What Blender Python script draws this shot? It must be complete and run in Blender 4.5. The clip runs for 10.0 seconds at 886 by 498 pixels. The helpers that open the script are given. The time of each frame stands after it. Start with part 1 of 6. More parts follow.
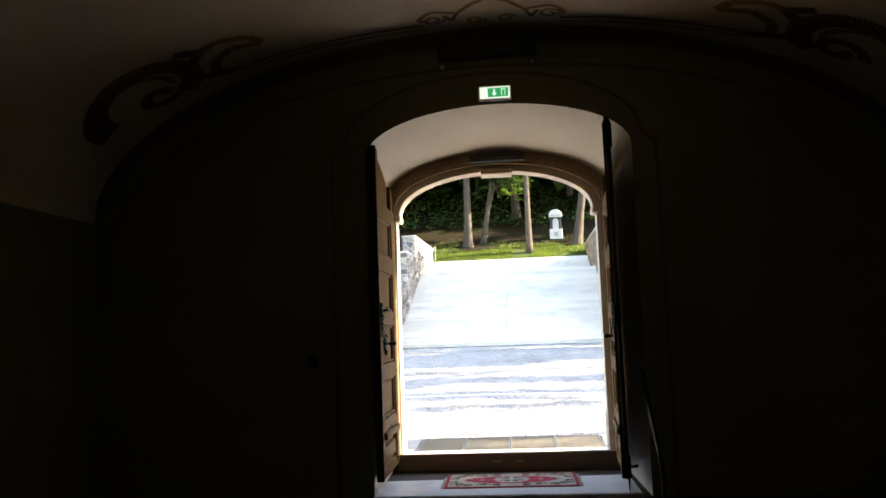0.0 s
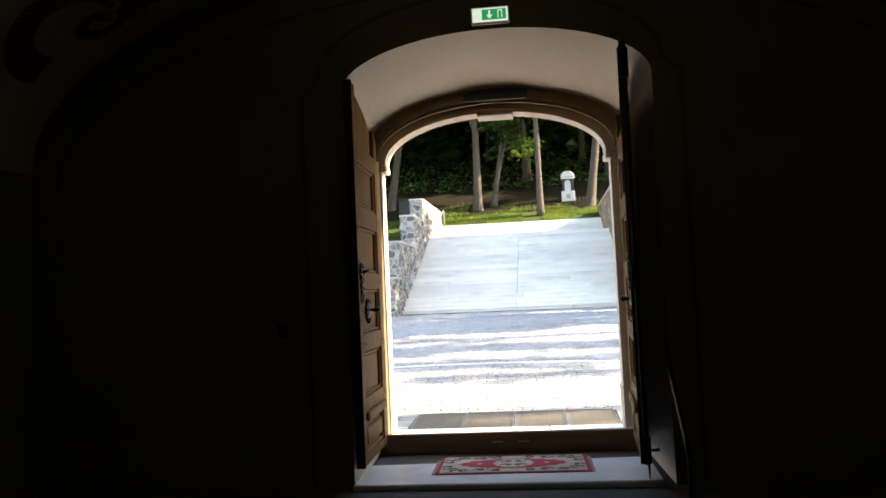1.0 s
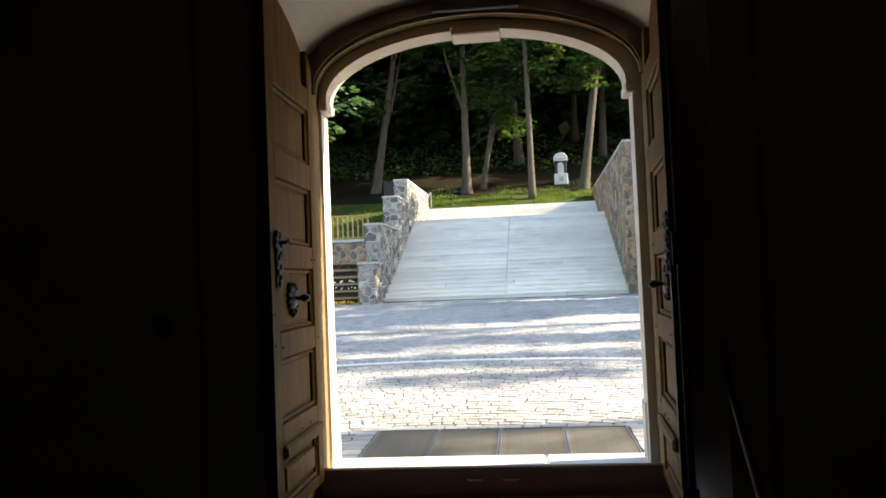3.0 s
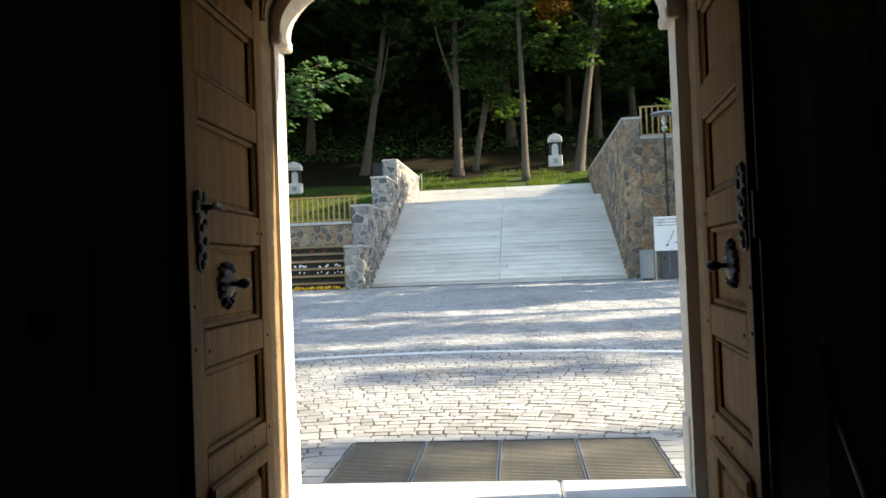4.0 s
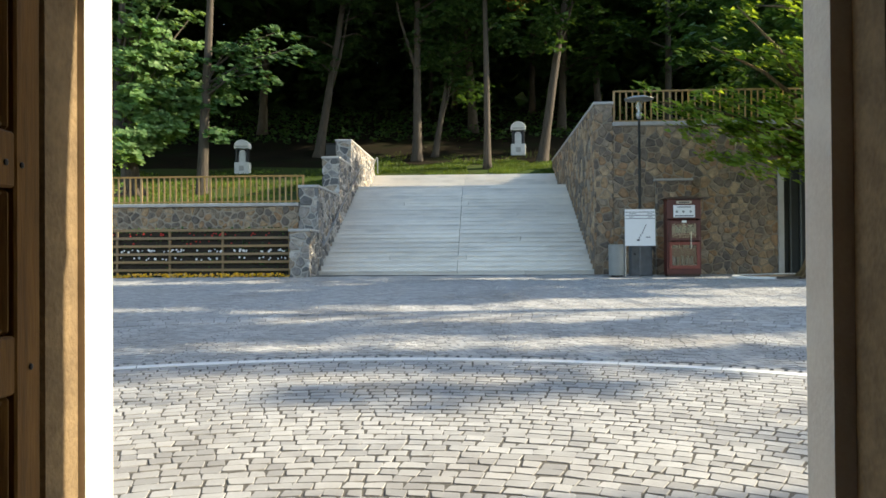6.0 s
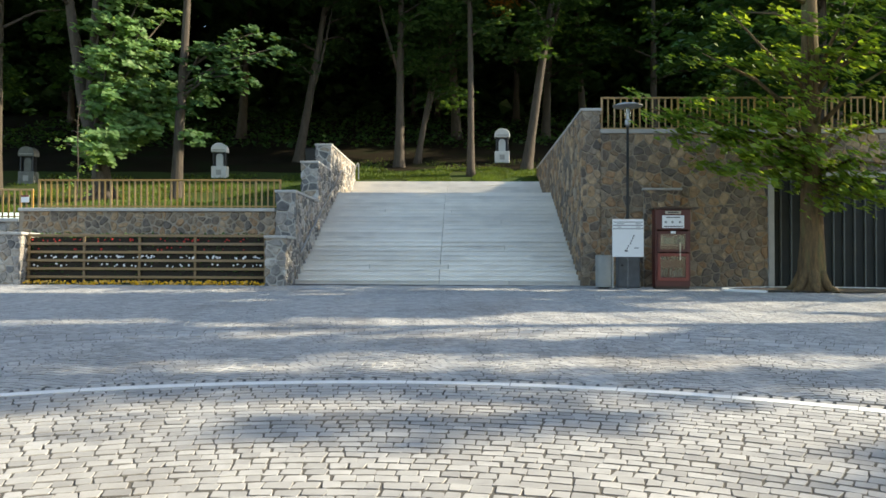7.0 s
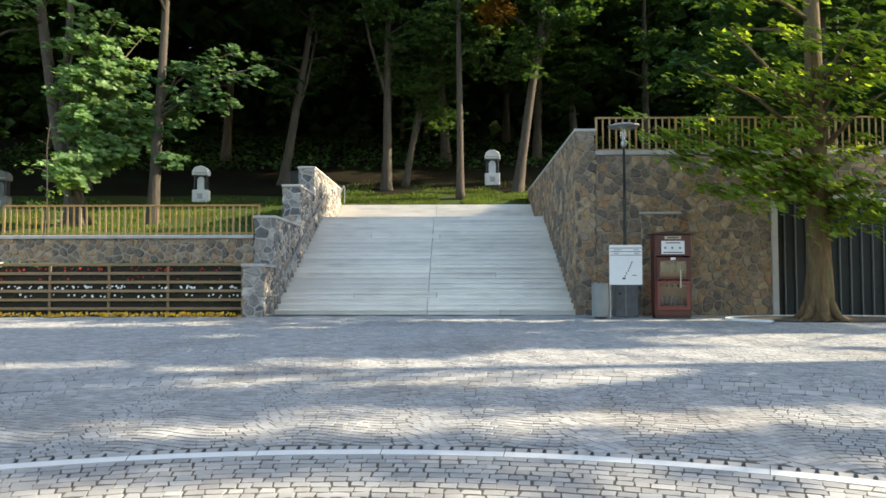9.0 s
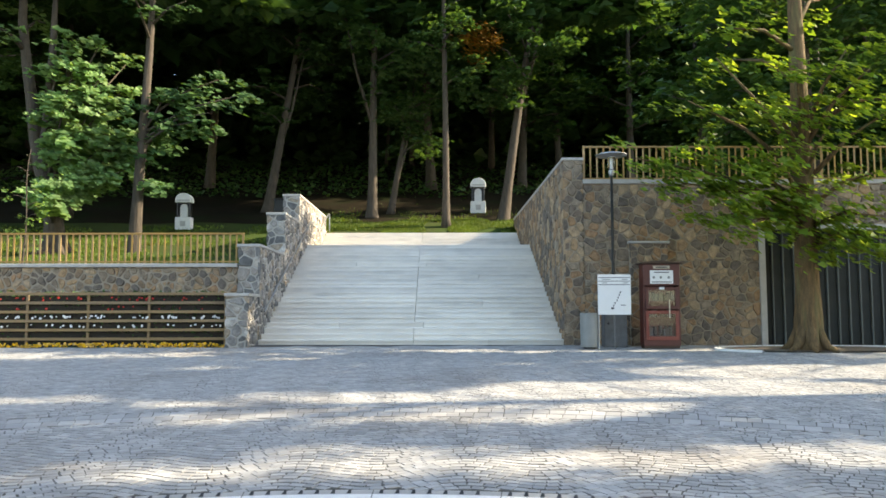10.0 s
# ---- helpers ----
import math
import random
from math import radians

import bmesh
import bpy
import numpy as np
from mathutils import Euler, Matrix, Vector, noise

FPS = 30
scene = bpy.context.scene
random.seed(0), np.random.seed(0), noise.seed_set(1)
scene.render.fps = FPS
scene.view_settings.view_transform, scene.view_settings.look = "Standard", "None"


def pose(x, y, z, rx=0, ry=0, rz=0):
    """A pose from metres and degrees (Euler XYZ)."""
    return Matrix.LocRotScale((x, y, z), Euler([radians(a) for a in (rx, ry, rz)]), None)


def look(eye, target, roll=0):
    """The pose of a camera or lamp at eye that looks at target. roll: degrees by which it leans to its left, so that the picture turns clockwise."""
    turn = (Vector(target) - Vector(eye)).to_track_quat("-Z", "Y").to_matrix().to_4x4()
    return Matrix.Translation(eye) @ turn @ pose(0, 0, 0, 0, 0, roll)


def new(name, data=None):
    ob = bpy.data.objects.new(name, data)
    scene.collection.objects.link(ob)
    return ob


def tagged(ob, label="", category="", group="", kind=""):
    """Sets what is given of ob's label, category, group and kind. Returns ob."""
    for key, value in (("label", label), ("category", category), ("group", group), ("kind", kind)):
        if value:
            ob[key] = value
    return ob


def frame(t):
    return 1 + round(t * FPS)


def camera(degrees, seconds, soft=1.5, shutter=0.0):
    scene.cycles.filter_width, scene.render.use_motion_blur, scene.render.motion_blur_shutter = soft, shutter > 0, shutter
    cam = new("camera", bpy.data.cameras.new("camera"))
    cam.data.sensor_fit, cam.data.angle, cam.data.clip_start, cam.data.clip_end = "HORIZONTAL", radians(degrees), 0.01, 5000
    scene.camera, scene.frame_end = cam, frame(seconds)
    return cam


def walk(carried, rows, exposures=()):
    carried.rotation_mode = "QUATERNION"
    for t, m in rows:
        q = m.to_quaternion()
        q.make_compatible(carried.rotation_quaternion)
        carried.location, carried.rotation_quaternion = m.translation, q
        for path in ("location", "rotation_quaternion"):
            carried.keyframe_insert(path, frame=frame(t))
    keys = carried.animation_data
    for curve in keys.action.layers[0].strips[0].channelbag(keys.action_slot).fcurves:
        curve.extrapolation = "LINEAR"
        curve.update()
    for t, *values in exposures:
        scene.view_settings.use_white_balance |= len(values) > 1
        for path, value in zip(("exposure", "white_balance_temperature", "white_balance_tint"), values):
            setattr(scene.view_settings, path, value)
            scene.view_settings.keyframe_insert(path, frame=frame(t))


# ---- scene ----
cam = camera(58.3, 10.0, soft=1.6)
PATH = [
    (0, (-0.618, 0.152, 1.37), (-0.689, 2.14, 1.571), -2.1),
    (0.5, (-0.558, 0.649, 1.357), (-0.647, 2.641, 1.508), -2.3),
    (1, (-0.466, 1.192, 1.344), (-0.573, 3.186, 1.461), -2.6),
    (1.5, (-0.445, 1.689, 1.339), (-0.546, 3.685, 1.432), -2.5),
    (2, (-0.381, 2.225, 1.312), (-0.482, 4.22, 1.398), -2.7),
    (2.5, (-0.359, 2.659, 1.314), (-0.454, 4.655, 1.399), -2.5),
    (4, (-0.399, 4.383, 1.291), (-0.464, 6.381, 1.335), -2.2),
    (4.5, (-0.402, 4.92, 1.277), (-0.45, 6.919, 1.274), -2.0),
    (5, (-0.453, 5.44, 1.261), (-0.461, 7.44, 1.233), -1.2),
    (5.5, (-0.44, 5.914, 1.245), (-0.421, 7.914, 1.239), -0.8),
    (7, (-0.414, 7.122, 1.308), (-0.321, 9.12, 1.345), 0.2),
    (7.5, (-0.394, 7.492, 1.336), (-0.294, 9.489, 1.366), 0.1),
    (8, (-0.361, 7.762, 1.368), (-0.258, 9.759, 1.375), 0.1),
    (8.5, (-0.295, 8.028, 1.461), (-0.192, 10.025, 1.499), -0.1),
    (9, (-0.278, 8.279, 1.519), (-0.162, 10.274, 1.609), -0.1),
    (9.5, (-0.339, 8.417, 1.546), (-0.2, 10.408, 1.674), -0.1),
    (10, (-0.341, 8.521, 1.587), (-0.185, 10.509, 1.745), -0.1),
]
EXPOSURES = [(0.0, 2.85, 7200, 12), (1.0, 2.5, 7200, 12), (2.5, 2.05, 7000, 9), (4.0, 1.6, 6750, 6), (5.0, 1.33, 6700, 5.5), (5.6, 1.2, 6700, 5), (7.0, 1.08, 6650, 4.5), (8.5, 1.07, 6700, 5), (9.0, 1.33, 6850, 6), (10.0, 1.56, 7000, 7)]
walk(cam, [(t, look(eye, target, roll)) for t, eye, target, roll in PATH], EXPOSURES)

# ---- light: low sun over the hill to the side, clear sky ----
SUN_ELEV, SUN_AZ = 31.0, 86.5          # degrees; azimuth clockwise from +y
sun_from = Vector((math.sin(radians(SUN_AZ)) * math.cos(radians(SUN_ELEV)), math.cos(radians(SUN_AZ)) * math.cos(radians(SUN_ELEV)), math.sin(radians(SUN_ELEV))))
sun = new("sun", bpy.data.lights.new("sun", "SUN"))
sun.data.energy, sun.data.angle, sun.data.color = 5.0, radians(0.6), (1.0, 0.87, 0.68)
sun.matrix_world = look(sun_from * 80, (0, 0, 0))
world = bpy.data.worlds.new("sky")
scene.world = world
world.use_nodes = True
wn = world.node_tree.nodes
sky = wn.new("ShaderNodeTexSky")
sky.sky_type, sky.sun_disc = "NISHITA", False
sky.sun_elevation, sky.sun_rotation = radians(SUN_ELEV), radians(SUN_AZ)
world.node_tree.links.new(sky.outputs["Color"], wn["Background"].inputs["Color"])
wn["Background"].inputs["Strength"].default_value = 0.18

# ---- frames of reference ----
CHURCH = pose(-0.33, 8.6, 0.0, 0, 0, -3.3)      # door axis, x right, y out of the church
STAIR = pose(0.0, 29.1, 0.66, 0, 0, -4.2)       # foot of the outdoor stairs, y up the hill


def slope(y):
    return 0.035 * (y - 10.2)


# ---- materials ----
def material(name, base, rough=0.7, dark=None, scale=6.0, fine=60.0, amount=0.5, bump=0.15, metal=0.0, spec=0.5, per_object=0.0, per_island=0.0, stretch=None, stain=None):
    m = bpy.data.materials.new(name)
    m.use_nodes = True
    nt = m.node_tree
    n, l = nt.nodes, nt.links
    bs = n["Principled BSDF"]
    co = n.new("ShaderNodeTexCoord")
    src = co.outputs["Object"]
    if per_object:
        oi = n.new("ShaderNodeObjectInfo")
        sh = n.new("ShaderNodeVectorMath")
        sh.operation = "MULTIPLY_ADD"
        sh.inputs[1].default_value, = ((1, 1, 1),)
        sc = n.new("ShaderNodeMath")
        sc.operation = "MULTIPLY"
        sc.inputs[1].default_value = 57.0
        l.new(oi.outputs["Random"], sc.inputs[0])
        l.new(src, sh.inputs[0])
        l.new(sc.outputs[0], sh.inputs[2])
        src = sh.outputs[0]
    if stretch:
        mp = n.new("ShaderNodeMapping")
        mp.inputs["Scale"].default_value = stretch
        l.new(src, mp.inputs["Vector"])
        src = mp.outputs["Vector"]
    big, small = n.new("ShaderNodeTexNoise"), n.new("ShaderNodeTexNoise")
    big.inputs["Scale"].default_value, big.inputs["Detail"].default_value = scale, 5
    small.inputs["Scale"].default_value, small.inputs["Detail"].default_value = fine, 4
    l.new(src, big.inputs["Vector"])
    l.new(src, small.inputs["Vector"])
    dark = dark or tuple(c * 0.6 for c in base)
    mix = n.new("ShaderNodeMix")
    mix.data_type = "RGBA"
    mix.inputs["A"].default_value, mix.inputs["B"].default_value = (*base, 1), (*dark, 1)
    add = n.new("ShaderNodeMath")
    add.operation = "ADD"
    half = n.new("ShaderNodeMath")
    half.operation = "MULTIPLY"
    half.inputs[1].default_value = 0.6
    l.new(small.outputs["Fac"], half.inputs[0])
    l.new(big.outputs["Fac"], add.inputs[0])
    l.new(half.outputs[0], add.inputs[1])
    ramp = n.new("ShaderNodeMapRange")
    ramp.inputs["From Min"].default_value, ramp.inputs["From Max"].default_value = 0.6, 1.05
    ramp.inputs["To Min"].default_value, ramp.inputs["To Max"].default_value = 0.0, amount
    l.new(add.outputs[0], ramp.inputs["Value"])
    l.new(ramp.outputs[0], mix.inputs["Factor"])
    out = mix.outputs["Result"]
    if stain:
        st = n.new("ShaderNodeTexNoise")
        st.inputs["Scale"].default_value, st.inputs["Detail"].default_value = stain[1], 3
        l.new(src, st.inputs["Vector"])
        sr = n.new("ShaderNodeMapRange")
        sr.inputs["From Min"].default_value, sr.inputs["From Max"].default_value = 0.52, 0.7
        sr.inputs["To Max"].default_value = stain[2]
        l.new(st.outputs["Fac"], sr.inputs["Value"])
        sm = n.new("ShaderNodeMix")
        sm.data_type = "RGBA"
        sm.inputs["B"].default_value = (*stain[0], 1)
        l.new(sr.outputs[0], sm.inputs["Factor"])
        l.new(out, sm.inputs["A"])
        out = sm.outputs["Result"]
    if per_object or per_island:
        rnd = n.new("ShaderNodeObjectInfo").outputs["Random"] if per_object else n.new("ShaderNodeNewGeometry").outputs["Random Per Island"]
        hv = n.new("ShaderNodeHueSaturation")
        vr = n.new("ShaderNodeMapRange")
        k = per_object or per_island
        vr.inputs["To Min"].default_value, vr.inputs["To Max"].default_value = 1 - k, 1 + k
        l.new(rnd, vr.inputs["Value"])
        l.new(vr.outputs[0], hv.inputs["Value"])
        hr = n.new("ShaderNodeMath")
        hr.operation = "MULTIPLY"
        hr.inputs[1].default_value = 7.31
        fr = n.new("ShaderNodeMath")
        fr.operation = "FRACT"
        l.new(rnd, hr.inputs[0])
        l.new(hr.outputs[0], fr.inputs[0])
        sr2 = n.new("ShaderNodeMapRange")
        sr2.inputs["To Min"].default_value, sr2.inputs["To Max"].default_value = 1 - k, 1 + k
        l.new(fr.outputs[0], sr2.inputs["Value"])
        l.new(sr2.outputs[0], hv.inputs["Saturation"])
        l.new(out, hv.inputs["Color"])
        out = hv.outputs["Color"]
    l.new(out, bs.inputs["Base Color"])
    bs.inputs["Roughness"].default_value, bs.inputs["Metallic"].default_value = rough, metal
    bs.inputs["Specular IOR Level"].default_value = spec
    if bump:
        b = n.new("ShaderNodeBump")
        b.inputs["Strength"].default_value, b.inputs["Distance"].default_value = bump, 0.02
        l.new(add.outputs[0], b.inputs["Height"])
        l.new(b.outputs[0], bs.inputs["Normal"])
    return m


def leaf_material(name, base, tip, glow=0.45, vary=0.35):
    """Thin leaves: part of the light goes through."""
    m = bpy.data.materials.new(name)
    m.use_nodes = True
    n, l = m.node_tree.nodes, m.node_tree.links
    bs = n["Principled BSDF"]
    geo = n.new("ShaderNodeNewGeometry")
    mix = n.new("ShaderNodeMix")
    mix.data_type = "RGBA"
    mix.inputs["A"].default_value, mix.inputs["B"].default_value = (*base, 1), (*tip, 1)
    l.new(geo.outputs["Random Per Island"], mix.inputs["Factor"])
    hv = n.new("ShaderNodeHueSaturation")
    co = n.new("ShaderNodeTexCoord")
    no = n.new("ShaderNodeTexNoise")
    no.inputs["Scale"].default_value = 0.9
    l.new(co.outputs["Object"], no.inputs["Vector"])
    vr = n.new("ShaderNodeMapRange")
    vr.inputs["From Min"].default_value, vr.inputs["From Max"].default_value = 0.3, 0.7
    vr.inputs["To Min"].default_value, vr.inputs["To Max"].default_value = 1 - vary, 1 + vary
    l.new(no.outputs["Fac"], vr.inputs["Value"])
    l.new(vr.outputs[0], hv.inputs["Value"])
    l.new(mix.outputs["Result"], hv.inputs["Color"])
    l.new(hv.outputs["Color"], bs.inputs["Base Color"])
    bs.inputs["Roughness"].default_value = 0.55
    bs.inputs["Specular IOR Level"].default_value = 0.3
    tr = n.new("ShaderNodeBsdfTranslucent")
    warm = n.new("ShaderNodeMix")
    warm.data_type, warm.blend_type = "RGBA", "MULTIPLY"
    warm.inputs["Factor"].default_value, warm.inputs["B"].default_value = 1.0, (1.5, 1.35, 0.5, 1)
    l.new(hv.outputs["Color"], warm.inputs["A"])
    l.new(warm.outputs["Result"], tr.inputs["Color"])
    ms = n.new("ShaderNodeMixShader")
    ms.inputs[0].default_value = glow
    l.new(bs.outputs[0], ms.inputs[1])
    l.new(tr.outputs[0], ms.inputs[2])
    l.new(ms.outputs[0], n["Material Output"].inputs["Surface"])
    return m


M = dict(
    plaster=material("ochre_plaster", (0.235, 0.212, 0.12), 0.9, (0.155, 0.14, 0.078), 1.2, 30, 0.7, 0.12),
    soffit=material("white_plaster", (0.78, 0.725, 0.64), 0.9, (0.62, 0.565, 0.48), 1.5, 40, 0.5, 0.10),
    vault=material("cream_vault_plaster", (0.70, 0.585, 0.44), 0.9, (0.46, 0.37, 0.26), 0.9, 25, 0.6, 0.08),
    fresco=material("dark_brown_fresco", (0.17, 0.11, 0.065), 0.9, (0.10, 0.065, 0.04), 4, 40, 0.6, 0.0),
    fresco2=material("ochre_fresco", (0.30, 0.17, 0.06), 0.9, (0.16, 0.09, 0.03), 5, 40, 0.6, 0.0),
    floor=material("dark_stone_floor", (0.16, 0.14, 0.12), 0.5, (0.10, 0.09, 0.07), 2, 40, 0.6, 0.08),
    marble=material("white_worn_stone", (0.82, 0.805, 0.775), 0.42, (0.68, 0.665, 0.63), 3, 45, 0.6, 0.08, stain=((0.42, 0.39, 0.35), 3.5, 0.3)),
    frame=material("portal_limestone", (0.70, 0.63, 0.54), 0.85, (0.54, 0.45, 0.36), 4, 60, 0.6, 0.22),
    mortar_pale=material("pale_lime_mortar", (0.48, 0.45, 0.40), 0.95, (0.32, 0.295, 0.26), 6, 90, 0.7, 0.4),
    mortar_brown=material("brownish_mortar", (0.37, 0.31, 0.235), 0.95, (0.25, 0.205, 0.15), 6, 90, 0.7, 0.4),
    rebate=material("yellowed_rough_plaster", (0.24, 0.165, 0.085), 0.95, (0.12, 0.08, 0.042), 8, 50, 0.8, 0.6),
    wood=material("aged_oak", (0.20, 0.098, 0.022), 0.6, (0.085, 0.042, 0.009), 3, 26, 0.9, 0.16, spec=0.18, stretch=(6, 6, 0.5), stain=((0.06, 0.03, 0.012), 4, 0.5)),
    wood_edge=material("dark_oak_edge", (0.055, 0.030, 0.016), 0.6, (0.03, 0.016, 0.01), 4, 40, 0.6, 0.12, stretch=(6, 6, 0.5)),
    board=material("threshold_oak", (0.20, 0.13, 0.065), 0.6, (0.10, 0.06, 0.03), 3, 40, 0.8, 0.15, stretch=(0.6, 6, 6)),
    iron=material("black_wrought_iron", (0.03, 0.03, 0.032), 0.38, (0.06, 0.05, 0.045), 20, 90, 0.7, 0.2, metal=0.8),
    steel=material("galvanised_steel", (0.42, 0.43, 0.44), 0.4, (0.30, 0.31, 0.32), 12, 90, 0.6, 0.05, metal=0.8),
    grate=material("grey_steel_grating", (0.38, 0.35, 0.29), 0.5, (0.24, 0.215, 0.17), 6, 90, 0.7, 0.1, metal=0.3),
    black=material("black_enamel", (0.015, 0.015, 0.016), 0.5, None, 10, 80, 0.4, 0.05),
    rug_red=material("crimson_wool", (0.50, 0.045, 0.075), 0.95, (0.30, 0.02, 0.03), 10, 300, 0.6, 0.3),
    rug_cream=material("cream_wool", (0.60, 0.53, 0.42), 0.95, (0.38, 0.33, 0.24), 14, 300, 0.7, 0.3),
    rug_brown=material("brown_wool", (0.11, 0.085, 0.06), 0.95, (0.20, 0.15, 0.10), 18, 300, 0.7, 0.3),
    sett=material("grey_granite_sett", (0.40, 0.395, 0.385), 0.62, (0.28, 0.275, 0.27), 9, 120, 0.7, 0.12, per_object=0.16),
    sett_many=material("grey_granite_setts", (0.39, 0.385, 0.375), 0.62, (0.26, 0.255, 0.25), 3, 60, 0.7, 0.12, per_island=0.2, stain=((0.22, 0.20, 0.18), 0.35, 0.6)),
    bedding=material("sandy_joint_bed", (0.085, 0.08, 0.07), 0.95, (0.09, 0.08, 0.07), 8, 120, 0.7, 0.3),
    kerb=material("pale_granite_kerb", (0.80, 0.79, 0.76), 0.7, (0.68, 0.67, 0.64), 5, 120, 0.6, 0.12),
    step=material("pale_concrete_stone", (0.80, 0.755, 0.68), 0.75, (0.64, 0.60, 0.54), 1.1, 40, 0.7, 0.10, per_object=0.08, stain=((0.42, 0.40, 0.37), 0.7, 0.35)),
    mortar=material("grey_mortar", (0.46, 0.43, 0.39), 0.95, (0.30, 0.275, 0.245), 6, 90, 0.7, 0.4),
    coping=material("weathered_concrete_coping", (0.46, 0.44, 0.41), 0.85, (0.30, 0.285, 0.26), 4, 60, 0.7, 0.2),
    slat=material("ochre_painted_timber", (0.42, 0.26, 0.09), 0.6, (0.28, 0.165, 0.055), 6, 60, 0.6, 0.08, per_object=0.12),
    plank=material("brown_planter_timber", (0.27, 0.18, 0.085), 0.7, (0.16, 0.105, 0.05), 5, 50, 0.7, 0.12, stretch=(0.5, 5, 5), per_object=0.1),
    soil=material("dark_soil", (0.035, 0.028, 0.02), 0.95, None, 8, 60, 0.6, 0.5),
    # litter brown taken nearly to black: the shade under the crowns is in the colour
    litter=material("shaded_brown_litter", (0.025, 0.020, 0.012), 0.95, (0.014, 0.012, 0.008), 0.8, 25, 0.9, 0.6, spec=0.04, stain=((0.02, 0.03, 0.01), 0.4, 0.7)),
    dirt=material("trodden_dirt", (0.17, 0.13, 0.09), 0.95, (0.10, 0.075, 0.05), 3, 60, 0.8, 0.4),
    grass_ground=material("lawn_soil", (0.05, 0.08, 0.018), 0.95, (0.042, 0.048, 0.017), 0.35, 12, 0.9, 0.5, spec=0.08, stain=((0.07, 0.052, 0.03), 0.25, 0.45)),
    bark=material("grey_brown_bark", (0.095, 0.075, 0.055), 0.95, (0.045, 0.035, 0.026), 5, 30, 0.9, 0.9, stretch=(3, 3, 0.6)),
    bark_brown=material("mossy_brown_bark", (0.18, 0.115, 0.05), 0.95, (0.065, 0.042, 0.02), 5, 34, 1.0, 1.0, stretch=(3, 3, 0.6), stain=((0.13, 0.13, 0.05), 1.3, 0.6)),
    monument=material("whitewashed_stone", (0.74, 0.73, 0.70), 0.8, (0.58, 0.56, 0.52), 5, 50, 0.6, 0.1),
    # darker copy of the shrine stone, with the trees' shade put into its colour
    shaded_stone=material("shade_grey_stone", (0.22, 0.22, 0.20), 0.9, (0.12, 0.12, 0.105), 4, 40, 0.8, 0.2),
    dark_panel=material("dark_slate_panel", (0.03, 0.03, 0.033), 0.5, None, 6, 60, 0.5, 0.05),
    redwood=material("mahogany_red_paint", (0.10, 0.022, 0.014), 0.45, (0.055, 0.012, 0.009), 4, 50, 0.7, 0.06),
    redwood2=material("faded_red_paint", (0.21, 0.05, 0.032), 0.5, (0.17, 0.035, 0.022), 4, 50, 0.7, 0.06),
    white=material("white_printed_panel", (0.78, 0.78, 0.77), 0.5, (0.7, 0.7, 0.69), 6, 60, 0.4, 0.0),
    ink=material("black_print", (0.03, 0.03, 0.035), 0.6, None, 6, 60, 0.3, 0.0),
    gate=material("dark_grey_gate_steel", (0.022, 0.025, 0.024), 0.6, (0.035, 0.037, 0.035), 3, 50, 0.7, 0.08, spec=0.2),
    gate_rib=material("grey_gate_rib", (0.24, 0.25, 0.24), 0.5, (0.17, 0.175, 0.17), 4, 60, 0.6, 0.06),
    gate_bar=material("grey_green_gate_bar", (0.08, 0.09, 0.085), 0.5, (0.05, 0.056, 0.052), 4, 60, 0.6, 0.06),
    utility=material("stained_grey_sheet_metal", (0.13, 0.135, 0.14), 0.55, (0.07, 0.072, 0.075), 5, 40, 0.8, 0.1),
    facade=material("pale_facade_render", (0.62, 0.57, 0.48), 0.9, (0.5, 0.45, 0.38), 1.0, 30, 0.6, 0.15),
    yellow_flower=material("yellow_marigold", (0.75, 0.42, 0.02), 0.8, (0.55, 0.25, 0.01), 20, 80, 0.7, 0.0, per_island=0.2),
    white_flower=material("white_petunia", (0.80, 0.79, 0.77), 0.8, None, 20, 80, 0.2, 0.0),
    red_flower=material("red_geranium", (0.42, 0.03, 0.02), 0.8, None, 20, 80, 0.4, 0.0),
    books=material("mixed_book_spines", (0.13, 0.115, 0.10), 0.7, (0.07, 0.04, 0.035), 30, 60, 0.9, 0.0, per_object=0.5),
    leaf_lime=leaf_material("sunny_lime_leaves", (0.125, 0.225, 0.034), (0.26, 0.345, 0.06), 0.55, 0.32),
    # sun and shade on the maples are put into colour: pale tips, darker boughs
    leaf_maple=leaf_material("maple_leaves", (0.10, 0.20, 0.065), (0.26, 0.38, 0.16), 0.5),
    leaf_shaded_bough=leaf_material("shaded_deep_green_maple", (0.045, 0.105, 0.035), (0.09, 0.165, 0.055), 0.45),
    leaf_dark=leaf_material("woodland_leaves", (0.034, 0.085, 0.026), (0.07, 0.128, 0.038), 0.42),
    leaf_autumn=leaf_material("orange_autumn_leaves", (0.30, 0.13, 0.02), (0.22, 0.14, 0.02), 0.45),
    grass_blade=leaf_material("grass_blades", (0.055, 0.105, 0.014), (0.13, 0.18, 0.026), 0.4),
    ivy=leaf_material("planter_leaves", (0.03, 0.075, 0.02), (0.06, 0.12, 0.03), 0.25),
)


